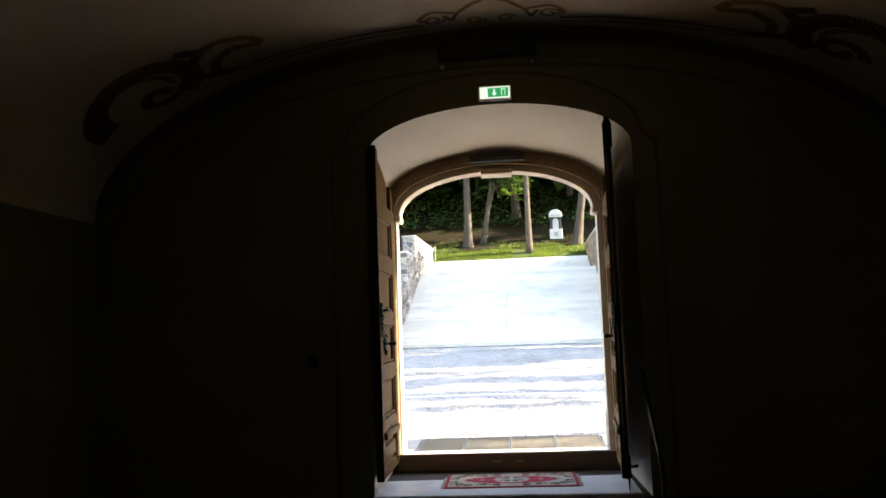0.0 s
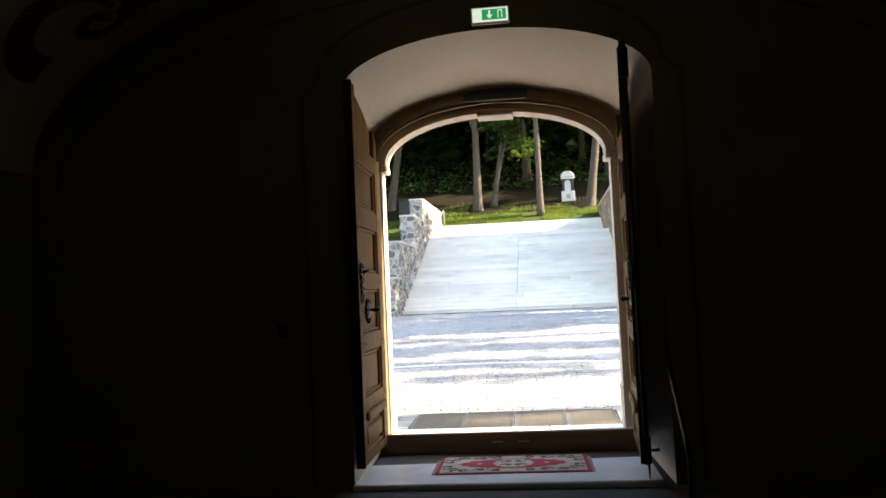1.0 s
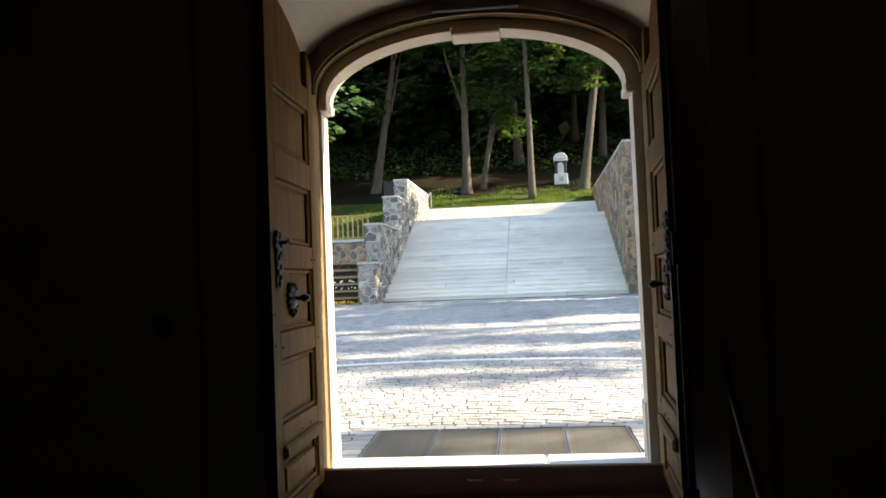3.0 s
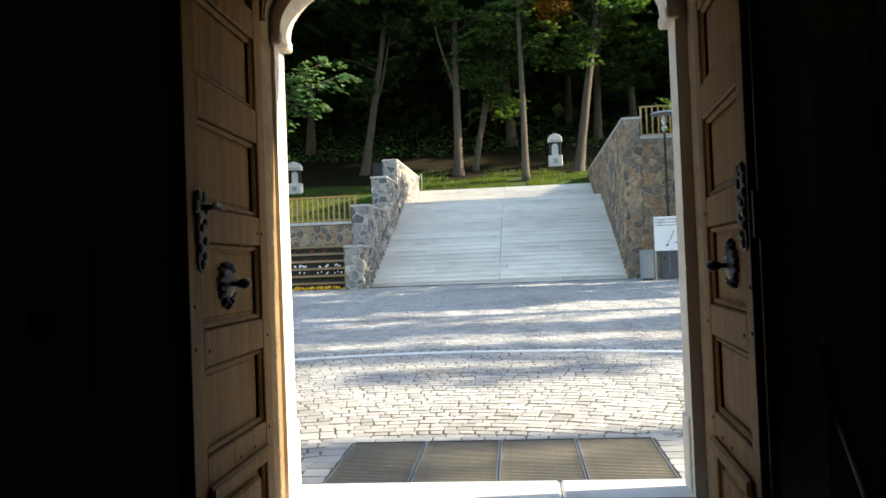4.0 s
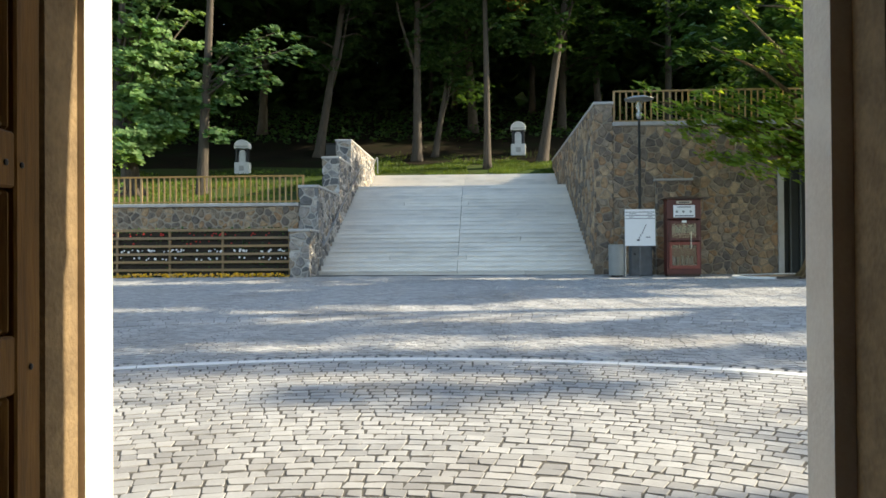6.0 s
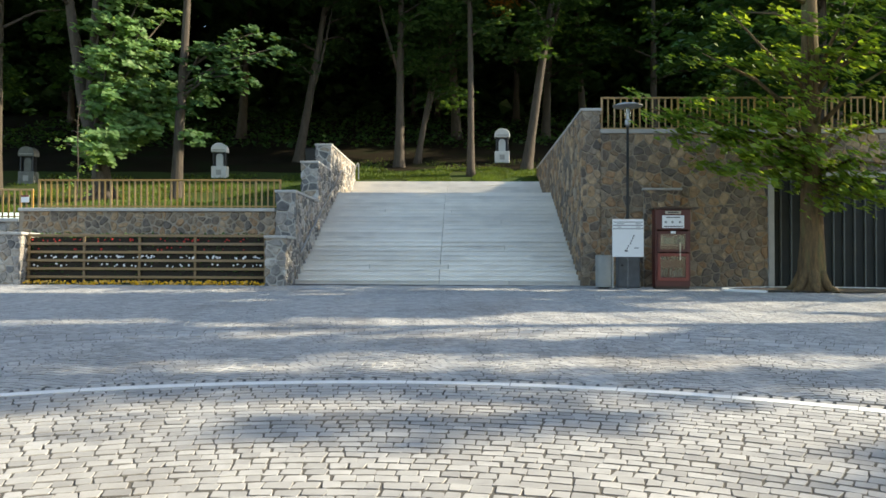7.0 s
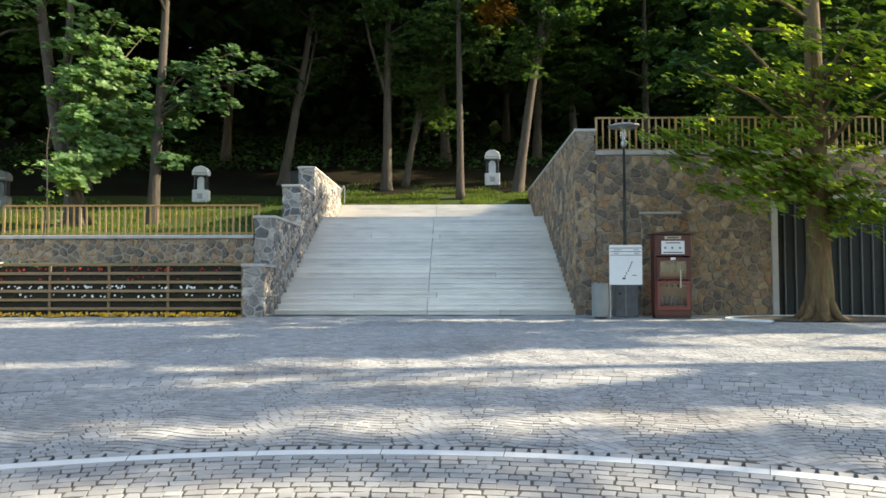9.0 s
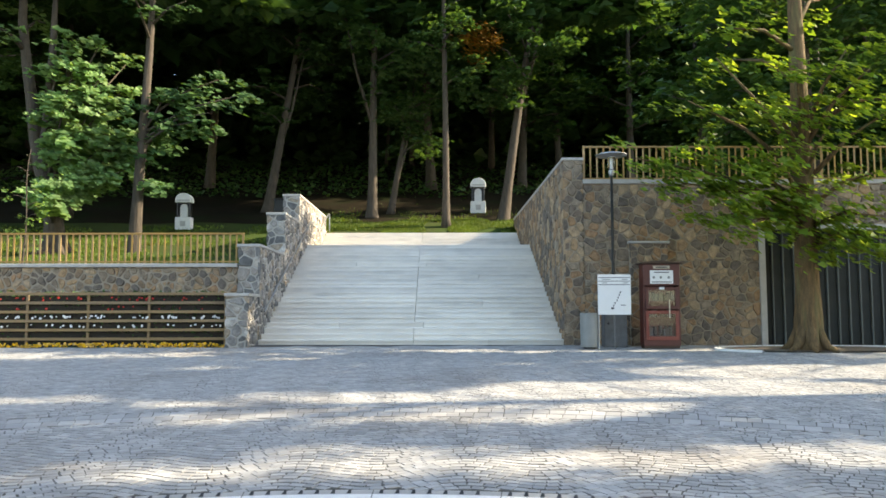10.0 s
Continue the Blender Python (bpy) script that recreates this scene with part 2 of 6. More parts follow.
def fieldstone(name, stops, attribute, bump=0.5):
    """Field stones of mixed colours: each stone takes one of the colours."""
    m = bpy.data.materials.new(name)
    m.use_nodes = True
    n, l = m.node_tree.nodes, m.node_tree.links
    bs = n["Principled BSDF"]
    rnd = n.new("ShaderNodeObjectInfo").outputs["Random"] if attribute == "object" else n.new("ShaderNodeNewGeometry").outputs["Random Per Island"]
    ramp = n.new("ShaderNodeValToRGB")
    ramp.color_ramp.interpolation = "CONSTANT"
    els = ramp.color_ramp.elements
    while len(els) < len(stops):
        els.new(0.5)
    for k, c in enumerate(stops):
        els[k].position, els[k].color = k / len(stops), (*c, 1)
    l.new(rnd, ramp.inputs["Fac"])
    co = n.new("ShaderNodeTexCoord")
    sc = n.new("ShaderNodeMath")
    sc.operation = "MULTIPLY"
    sc.inputs[1].default_value = 41.0
    l.new(rnd, sc.inputs[0])
    sh = n.new("ShaderNodeVectorMath")
    l.new(co.outputs["Object"], sh.inputs[0])
    l.new(sc.outputs[0], sh.inputs[1])
    big, small = n.new("ShaderNodeTexNoise"), n.new("ShaderNodeTexNoise")
    big.inputs["Scale"].default_value, big.inputs["Detail"].default_value = 7, 6
    small.inputs["Scale"].default_value, small.inputs["Detail"].default_value = 60, 4
    l.new(sh.outputs[0], big.inputs["Vector"])
    l.new(sh.outputs[0], small.inputs["Vector"])
    ad = n.new("ShaderNodeMath")
    l.new(big.outputs["Fac"], ad.inputs[0])
    l.new(small.outputs["Fac"], ad.inputs[1])
    mr = n.new("ShaderNodeMapRange")
    mr.inputs["From Min"].default_value, mr.inputs["From Max"].default_value = 0.75, 1.25
    mr.inputs["To Min"].default_value, mr.inputs["To Max"].default_value = 0.55, 1.45
    l.new(ad.outputs[0], mr.inputs["Value"])
    hv = n.new("ShaderNodeHueSaturation")
    l.new(mr.outputs[0], hv.inputs["Value"])
    l.new(ramp.outputs["Color"], hv.inputs["Color"])
    l.new(hv.outputs["Color"], bs.inputs["Base Color"])
    bs.inputs["Roughness"].default_value = 0.85
    bp = n.new("ShaderNodeBump")
    bp.inputs["Strength"].default_value, bp.inputs["Distance"].default_value = bump, 0.02
    l.new(ad.outputs[0], bp.inputs["Height"])
    l.new(bp.outputs[0], bs.inputs["Normal"])
    return m


BROWNS = [(0.323, 0.216, 0.12), (0.157, 0.126, 0.096), (0.235, 0.162, 0.1), (0.372, 0.27, 0.168), (0.127, 0.104, 0.084), (0.196, 0.149, 0.104), (0.294, 0.18, 0.096), (0.157, 0.122, 0.092), (0.265, 0.211, 0.152)]
GREYS = [(0.27, 0.24, 0.21), (0.16, 0.155, 0.148), (0.37, 0.33, 0.28), (0.21, 0.195, 0.18), (0.31, 0.25, 0.185), (0.12, 0.117, 0.112), (0.41, 0.38, 0.34), (0.24, 0.225, 0.205)]
M["rubble"], M["rubble_grey"], M["rubble_many"], M["rubble_many_grey"] = fieldstone("brown_fieldstone", BROWNS, "object"), fieldstone("grey_fieldstone", GREYS, "object"), fieldstone("brown_fieldstones", BROWNS, "island"), fieldstone("grey_fieldstones", GREYS, "island")


def glow(name, colour, strength):
    m = bpy.data.materials.new(name)
    m.use_nodes = True
    b = m.node_tree.nodes["Principled BSDF"]
    b.inputs["Base Color"].default_value = (*colour, 1)
    b.inputs["Emission Color"].default_value, b.inputs["Emission Strength"].default_value = (*colour, 1), strength
    return m


def glass(name, colour=(1, 1, 1), rough=0.02):
    m = bpy.data.materials.new(name)
    m.use_nodes = True
    b = m.node_tree.nodes["Principled BSDF"]
    b.inputs["Base Color"].default_value = (*colour, 1)
    b.inputs["Roughness"].default_value, b.inputs["Transmission Weight"].default_value = rough, 1.0
    b.inputs["IOR"].default_value = 1.45
    return m


M["sign_green"], M["sign_white"] = glow("lit_green_sign", (0.015, 0.34, 0.12), 0.14), glow("lit_white_sign", (0.75, 0.9, 0.82), 0.16)
M["glass"] = glass("clear_glass")


# ---- mesh helpers ----
class Build:
    """Collects vertices and faces of one mesh."""

    def __init__(self):
        self.v, self.f = [], []

    def add(self, vs, fs):
        k = len(self.v)
        self.v += [tuple(p) for p in vs]
        self.f += [tuple(i + k for i in f) for f in fs]
        return self

    def box(self, x0, x1, y0, y1, z0, z1, m=None):
        vs = [Vector((x, y, z)) for z in (z0, z1) for y in (y0, y1) for x in (x0, x1)]
        if m is not None:
            vs = [m @ p for p in vs]
        return self.add(vs, [(0, 2, 3, 1), (4, 5, 7, 6), (0, 1, 5, 4), (2, 6, 7, 3), (0, 4, 6, 2), (1, 3, 7, 5)])

    def prism(self, outline, depth, m):
        """outline: (x, z) points counter-clockwise; runs from y = 0 to depth, placed by m."""
        n = len(outline)
        vs = [m @ Vector((x, y, z)) for y in (0, depth) for x, z in outline]
        return self.add(vs, [tuple(range(n)), tuple(range(2 * n - 1, n - 1, -1))] + [(i, i + n, (i + 1) % n + n, (i + 1) % n) for i in range(n)])

    def tube(self, path, radii, n=10, cap=True):
        rings = []
        for i, p in enumerate(path):
            p = Vector(p)
            d = (Vector(path[min(i + 1, len(path) - 1)]) - Vector(path[max(i - 1, 0)])).normalized()
            s = d.cross(Vector((0, 1, 0)) if abs(d.y) < 0.9 else Vector((1, 0, 0))).normalized()
            u = s.cross(d)
            rings.append([p + (s * math.cos(2 * math.pi * k / n) + u * math.sin(2 * math.pi * k / n)) * radii[i] for k in range(n)])
        fs = [(i * n + k, i * n + (k + 1) % n, (i + 1) * n + (k + 1) % n, (i + 1) * n + k) for i in range(len(path) - 1) for k in range(n)]
        if cap:
            fs += [tuple(range(n - 1, -1, -1)), tuple(range((len(path) - 1) * n, len(path) * n))]
        return self.add([p for r in rings for p in r], fs)

    def turned(self, profile, m=None, n=20):
        """A turned body round z from (radius, z) pairs."""
        m = m or Matrix()
        vs = [m @ Vector((r * math.cos(2 * math.pi * k / n), r * math.sin(2 * math.pi * k / n), z)) for r, z in profile for k in range(n)]
        k2 = len(profile)
        fs = [(i * n + k, i * n + (k + 1) % n, (i + 1) * n + (k + 1) % n, (i + 1) * n + k) for i in range(k2 - 1) for k in range(n)]
        return self.add(vs, fs + [tuple(range(n - 1, -1, -1)), tuple(range((k2 - 1) * n, k2 * n))])

    def loft(self, a, b, close=False):
        n = len(a)
        return self.add(list(a) + list(b), [(i, (i + 1) % n, (i + 1) % n + n, i + n) for i in range(n if close else n - 1)])

    def mesh(self, name, bevel=0.0, smooth=False):
        me = bpy.data.meshes.new(name)
        me.from_pydata(self.v, [], self.f)
        bm = bmesh.new()
        bm.from_mesh(me)
        bmesh.ops.recalc_face_normals(bm, faces=bm.faces)
        if bevel:
            es = [e for e in bm.edges if len(e.link_faces) == 2 and e.calc_face_angle(0) > 0.7]
            bmesh.ops.bevel(bm, geom=es, offset=bevel, segments=1, affect="EDGES", clamp_overlap=True)
        bm.to_mesh(me)
        bm.free()
        if smooth:
            me.shade_smooth()
        return me


def part(name, b, material_, parent=None, label="", bevel=0.0, smooth=False, m=None):
    me = b if isinstance(b, bpy.types.Mesh) else b.mesh(name, bevel, smooth)
    if not me.materials:
        me.materials.append(material_)
    ob = new(name, me)
    if parent is not None:
        ob.parent = parent
    if m is not None:
        ob.matrix_basis = m
    if label:
        ob["label"] = label
    return ob


def thing(name, label, category, m=None, group="", kind=""):
    ob = new(name)
    ob.empty_display_size = 0.1
    if m is not None:
        ob.matrix_basis = m
    return tagged(ob, label, category, group, kind)


def arch(hw, foot, spring, crown, n=28):
    """Outline of an arched opening, foot to foot: (x, z)."""
    pts = [(-hw, foot)]
    pts += [(-hw * math.cos(math.pi * k / n), spring + (crown - spring) * math.sin(math.pi * k / n)) for k in range(n + 1)]
    return pts + [(hw, foot)]


def at(pts, y):
    return [Vector((x, y, z)) for x, z in pts]


def ribbon(b, pts, width, y):
    """A painted line on the plane y, of the given width."""
    for (x0, z0), (x1, z1) in zip(pts, pts[1:]):
        d = Vector((x1 - x0, z1 - z0))
        if d.length < 1e-6:
            continue
        d.normalize()
        nx, nz = -d.y * width / 2, d.x * width / 2
        b.add([(x0 - nx, y, z0 - nz), (x1 - nx, y, z1 - nz), (x1 + nx, y, z1 + nz), (x0 + nx, y, z0 + nz)], [(0, 1, 2, 3)])


def rubble(x0, x1, z0, z1, size, seed, gap=0.028, keep=None):
    """Irregular stones filling a rectangle: a list of outlines."""
    r = random.Random(seed)
    nx, nz = max(1, round((x1 - x0) / size)), max(1, round((z1 - z0) / (size * 0.8)))
    cell = {}
    for i in range(-1, nx + 1):
        for j in range(-1, nz + 1):
            cell[i, j] = (x0 + (x1 - x0) * (i + 0.5 + (0.5 if j % 2 else 0) * 0.8 - 0.2 + r.uniform(-0.47, 0.47)) / nx, z0 + (z1 - z0) * (j + 0.5 + r.uniform(-0.45, 0.45)) / nz)
    for key in [k for k in cell if r.random() < 0.2]:
        del cell[key]
    stones = []
    for (i, j), c in cell.items():
        poly = [(x0, z0), (x1, z0), (x1, z1), (x0, z1)]
        for di in (-2, -1, 0, 1, 2):
            for dj in (-2, -1, 0, 1, 2):
                o = cell.get((i + di, j + dj))
                if o is None or (di == 0 and dj == 0):
                    continue
                nxv, nzv = o[0] - c[0], o[1] - c[1]
                ln = math.hypot(nxv, nzv)
                nxv, nzv = nxv / ln, nzv / ln
                lim = ln / 2 - gap / 2 * r.uniform(0.5, 1.6)
                out = []
                for k in range(len(poly)):
                    p, q2 = poly[k], poly[(k + 1) % len(poly)]
                    dp, dq = (p[0] - c[0]) * nxv + (p[1] - c[1]) * nzv - lim, (q2[0] - c[0]) * nxv + (q2[1] - c[1]) * nzv - lim
                    if dp <= 0:
                        out.append(p)
                    if dp * dq < 0:
                        s = dp / (dp - dq)
                        out.append((p[0] + s * (q2[0] - p[0]), p[1] + s * (q2[1] - p[1])))
                poly = out
                if len(poly) < 3:
                    break
            if len(poly) < 3:
                break
        if len(poly) < 3:
            continue
        cut = []
        for k in range(len(poly)):
            p, q2 = poly[k], poly[(k + 1) % len(poly)]
            e = r.uniform(0.10, 0.2) if gap < 0.035 else r.uniform(0.16, 0.28)
            cut += [(p[0] + e * (q2[0] - p[0]), p[1] + e * (q2[1] - p[1])), (q2[0] + e * (p[0] - q2[0]), q2[1] + e * (p[1] - q2[1]))]
        poly = cut
        cx, cz = sum(p[0] for p in poly) / len(poly), sum(p[1] for p in poly) / len(poly)
        area = abs(sum(poly[k][0] * poly[(k + 1) % len(poly)][1] - poly[(k + 1) % len(poly)][0] * poly[k][1] for k in range(len(poly)))) / 2
        if area < size * size * 0.06 or (keep and not keep(cx, cz)):
            continue
        stones.append((poly, (cx, cz)))
    return stones


def stone_shape(b, poly, c, r, y=0.0, proud=0.03):
    """One stone with rounded edges, standing proud of y towards -y."""
    d = proud * r.uniform(0.6, 1.3)
    n = len(poly)
    rings = []
    for k, (s, h) in enumerate(((1.0, 0.02), (0.97, -d * 0.55), (0.84, -d))):
        rings += [(c[0] + (x - c[0]) * s, y + h + (r.uniform(-0.006, 0.006) if k == 2 else 0), c[1] + (z - c[1]) * s) for x, z in poly]
    b.add(rings, [(i + k * n, (i + 1) % n + k * n, (i + 1) % n + (k + 1) * n, i + (k + 1) * n) for k in range(2) for i in range(n)] + [tuple(range(2 * n, 3 * n))])


def masonry(parent, stones, seed, m, joined="", proud=0.03, material_=None):
    """Stones on a wall face; m takes (x, depth, z) to the parent's frame, or the world where there is none."""
    r = random.Random(seed)
    if joined:
        b = Build()
        for poly, c in stones:
            stone_shape(b, poly, c, r, proud=proud)
        ob = part(joined, b, material_ or M["rubble_many"], parent, m=m)
        ob["kind"] = "stuff"
        return
    for poly, c in stones:
        b = Build()
        stone_shape(b, [(x - c[0], z - c[1]) for x, z in poly], (0, 0), r, proud=proud)
        part("stone", b, material_ or M["rubble"], parent, m=m @ pose(c[0], 0, c[1]))


FACE_RIGHT = pose(0, 0, 0, 0, 0, 90)     # a face that looks towards +x, its width along +y
FACE_LEFT = pose(0, 0, 0, 0, 0, -90)

# ================= CHURCH =================
HALF_ROOM, BACK, FLOOR, VAULT_SPRING, VAULT_TOP = 3.85, -11.0, -0.25, 2.5, 4.18
NICHE_F, NICHE_B = [(x + 0.05, z) for x, z in arch(1.23, -0.1, 3.0, 3.44)], [(x + 0.01, z) for x, z in arch(1.19, -0.1, 2.74, 3.22)]
INNER_F, REBATE, STONE_O, STONE_I = -1.2, -0.14, arch(1.19, -0.1, 2.74, 3.25), [(x - 0.02, z) for x, z in arch(1.075, 0.05, 2.60, 3.07)]


def pierced(b, hole0, hole1, y0, y1, w, foot, top):
    """A wall with an arched opening that goes through it."""
    n = len(hole0)
    for hole, y in ((hole0, y0), (hole1, y1)):
        pts = [(-w, foot), (hole[0][0], foot)] + hole[1:-1] + [(hole[-1][0], foot), (w, foot), (w, top), (-w, top)]
        b.add(at(pts, y), [tuple(range(len(pts)))])
    h0, h1 = [(hole0[0][0], foot)] + hole0[1:-1] + [(hole0[-1][0], foot)], [(hole1[0][0], foot)] + hole1[1:-1] + [(hole1[-1][0], foot)]
    b.loft(at(h0, y0), at(h1, y1))
    b.add([(-w, y0, top), (w, y0, top), (w, y1, top), (-w, y1, top)], [(0, 1, 2, 3)])
    for x in (-w, w):
        b.add([(x, y0, foot), (x, y1, foot), (x, y1, top), (x, y0, top)], [(0, 1, 2, 3)])


b = Build()
for y, hole in ((INNER_F, NICHE_F), (REBATE, NICHE_B)):
    pts = [(-5.2, FLOOR), (hole[0][0], FLOOR)] + hole[1:-1] + [(hole[-1][0], FLOOR), (5.2, FLOOR), (5.2, 6.0), (-5.2, 6.0)]
    b.add(at(pts, y), [tuple(range(len(pts)))])
tagged(part("wall_front", b, M["plaster"], m=CHURCH), "dark ochre plastered inner church wall with arched door niche", "wall", kind="structure")
b = Build()
b.loft(at([(NICHE_F[0][0], FLOOR)] + NICHE_F[1:-1] + [(NICHE_F[-1][0], FLOOR)], INNER_F), at([(NICHE_B[0][0], FLOOR)] + NICHE_B[1:-1] + [(NICHE_B[-1][0], FLOOR)], REBATE))
b.loft(at([(x * 1.06, z + 0.06) for x, z in NICHE_F], INNER_F + 0.01), at([(x * 1.06, z + 0.06) for x, z in NICHE_B], REBATE - 0.01))
tagged(part("niche_reveal", b, M["soffit"], m=CHURCH), "white plastered splayed reveal and arch of the door niche", "door niche", kind="structure")
b = Build()
pierced(b, [(x * 1.02, z) for x, z in STONE_O], [(x * 1.02, z) for x, z in STONE_O], REBATE + 0.004, 0.12, 9.0, -0.4, 9.5)
tagged(part("wall_facade", b, M["facade"], m=CHURCH), "pale rendered outer wall of the church", "wall", kind="structure")

for name, x0, x1, y0, y1, z1 in (("wall_west", -5.2, -HALF_ROOM, BACK - 0.5, INNER_F, 5.0), ("wall_east", HALF_ROOM, 5.2, BACK - 0.5, INNER_F, 5.0), ("wall_back", -HALF_ROOM, HALF_ROOM, BACK - 0.5, BACK, 5.0)):
    tagged(part(name, Build().box(x0, x1, y0, y1, FLOOR, z1), M["plaster"], m=CHURCH), "dark ochre plastered interior church wall", "wall", kind="structure")
tagged(part("floor", Build().box(-5.2, 5.2, BACK - 0.5, REBATE, FLOOR - 0.2, FLOOR), M["floor"], m=CHURCH), "dark worn stone church floor", "floor", kind="structure")


def vault_z(x):
    return VAULT_SPRING + (VAULT_TOP - VAULT_SPRING) * math.sqrt(max(0.0, 1 - (x / HALF_ROOM) ** 2))


b = Build()
xs = [-HALF_ROOM * math.cos(math.pi * k / 48) for k in range(49)]
b.loft([Vector((x, INNER_F, vault_z(x))) for x in xs], [Vector((x, BACK, vault_z(x))) for x in xs])
b.loft([Vector((x, INNER_F, vault_z(x) + 0.2)) for x in xs], [Vector((x, BACK, vault_z(x) + 0.2)) for x in xs])
tagged(part("ceiling", b, M["vault"], m=CHURCH), "cream plastered barrel vault with painted ornament", "ceiling", kind="structure")
b = Build()
b.box(-9.0, 9.0, -13.5, 0.12, 9.5, 9.8)
for x0, x1, y0, y1 in ((-9.0, -8.6, -13.5, -0.14), (8.6, 9.0, -13.5, -0.14), (-8.6, 8.6, -13.5, -13.1)):
    b.box(x0, x1, y0, y1, -0.4, 9.5)
tagged(part("church_shell", b, M["facade"], m=CHURCH), "plain outer walls and flat cover of the church", "wall", kind="structure")

# painted lines and scrolls on the wall and the vault
b = Build()
Y = INNER_F - 0.004
edge = [(-1.50, -0.2), (-1.50, 2.95), (-1.50, 3.02), (-1.42, 3.06), (-1.36, 3.14)] + [(-1.36 * math.cos(math.pi * k / 30), 3.14 + 0.60 * math.sin(math.pi * k / 30)) for k in range(1, 30)] + [(1.36, 3.14), (1.42, 3.06), (1.50, 3.02), (1.50, -0.2)]
ribbon(b, edge, 0.035, Y)
ribbon(b, [(3.62 * math.cos(math.pi * k / 44), 2.35 + 1.46 * math.sin(math.pi * k / 44)) for k in range(45)], 0.03, Y)
ribbon(b, [(3.8 * math.cos(math.pi * k / 44), vault_z(3.8 * math.cos(math.pi * k / 44)) - 0.10) for k in range(45)], 0.12, Y)
tagged(part("painted_border", b, M["fresco"], m=CHURCH), "dark brown painted border lines on the church wall", "wall painting", kind="structure")

b, b2 = Build(), Build()


def on_vault(bb, pts, width):
    """A painted line on the vault; points are (x, distance from the wall)."""
    for (x0, s0), (x1, s1) in zip(pts, pts[1:]):
        d = Vector((x1 - x0, s1 - s0))
        if d.length < 1e-6:
            continue
        d.normalize()
        nx, ns = -d.y * width / 2, d.x * width / 2
        q4 = [(x0 - nx, s0 - ns), (x1 - nx, s1 - ns), (x1 + nx, s1 + ns), (x0 + nx, s0 + ns)]
        bb.add([(x, INNER_F - s, vault_z(max(-3.8, min(3.8, x))) - 0.008) for x, s in q4], [(0, 1, 2, 3)])


def spiral(cx, cs, r0, r1, a0, turn, n=22):
    return [(cx + (r0 + (r1 - r0) * k / n) * math.cos(a0 + turn * k / n), cs + (r0 + (r1 - r0) * k / n) * math.sin(a0 + turn * k / n)) for k in range(n + 1)]


CROWN = 0.06
for s in (-1, 1):
    # the crown ornament over the door, then the bordering line to the corner scroll
    on_vault(b2, [(CROWN + s * x, y) for x, y in ((0.0, 0.78), (0.07, 0.66), (0.16, 0.60), (0.24, 0.50), (0.30, 0.42), (0.40, 0.46), (0.52, 0.50), (0.60, 0.44), (0.66, 0.34), (0.58, 0.30))], 0.05)
    on_vault(b, [(CROWN + s * x, y) for x, y in ((0.30, 0.42), (0.36, 0.26), (0.42, 0.40))], 0.04)
    on_vault(b, spiral(CROWN + s * 0.52, 0.32, 0.10, 0.03, 0, s * 8), 0.03)
    on_vault(b2, spiral(CROWN + s * 0.14, 0.24, 0.09, 0.03, 0, s * 8), 0.03)
    on_vault(b2, [(CROWN + s * (0.62 + 0.2 * k), 0.22 + 0.012 * k) for k in range(9)], 0.05)
    on_vault(b, [(CROWN + s * (0.62 + 0.2 * k), 0.13 + 0.01 * k) for k in range(9)], 0.025)
    # leafy scrolls in the corners
    on_vault(b2, [(s * x, y) for x, y in ((2.2, 0.26), (2.45, 0.40), (2.40, 0.62), (2.20, 0.74), (1.95, 0.66), (2.02, 0.84), (2.25, 0.95), (2.5, 0.88))], 0.09)
    on_vault(b, [(s * x, y) for x, y in ((2.3, 0.30), (2.62, 0.46), (2.60, 0.70), (2.42, 0.90), (2.60, 1.02))], 0.10)
    on_vault(b, spiral(s * 2.98, 0.62, 0.48, 0.34, math.pi / 2 - s * 1.9, s * 4.4, 60), 0.2)
    on_vault(b, spiral(s * 2.95, 0.50, 0.20, 0.05, 0, s * 7), 0.10)
    on_vault(b2, spiral(s * 3.05, 0.62, 0.38, 0.26, math.pi / 2 - s * 1.7, s * 3.4), 0.06)
tagged(part("painted_scrolls", b, M["fresco"], m=CHURCH), "dark brown painted scrollwork on the vault", "ceiling painting", kind="structure")
tagged(part("painted_scroll_lines", b2, M["fresco2"], m=CHURCH), "ochre painted scroll lines on the vault", "ceiling painting", kind="structure")

# niche floor, threshold, outer step
b = Build().box(-1.19, 1.19, -1.26, -0.20, FLOOR, -0.1)
tagged(part("niche_floor", b, M["marble"], m=CHURCH, bevel=0.012), "worn white stone floor slab of the door niche", "step", kind="structure")
sill = thing("threshold", "dark brown oak threshold board with two steel pulls", "threshold", CHURCH, kind="structure")
part("board", Build().box(-1.13, 1.13, -0.20, -0.145, -0.1, 0.10), M["board"], sill, bevel=0.008)
for x in (-0.10, 0.13):
    pull = Build().tube([(x - 0.045, -0.2, 0.02), (x - 0.045, -0.222, 0.02), (x + 0.045, -0.222, 0.02), (x + 0.045, -0.2, 0.02)], [0.006] * 4, 8)
    part("pull", pull, M["steel"], sill, "bright steel pull")
outer = thing("outer_step", "worn white stone door step in two slabs", "step", CHURCH, kind="structure")
for x0, x1 in ((-1.35, 0.372), (0.378, 1.35)):
    part("slab", Build().box(x0, x1, -0.14, 0.38, -0.25, 0.05), M["marble"], outer, bevel=0.014)


def surround(b, inner, outer_, y0, y1):
    b.loft(at(inner, y0), at(outer_, y0))
    b.loft(at(inner, y1), at(outer_, y1))
    b.loft(at(inner, y0), at(inner, y1))
    b.loft(at(outer_, y0), at(outer_, y1))


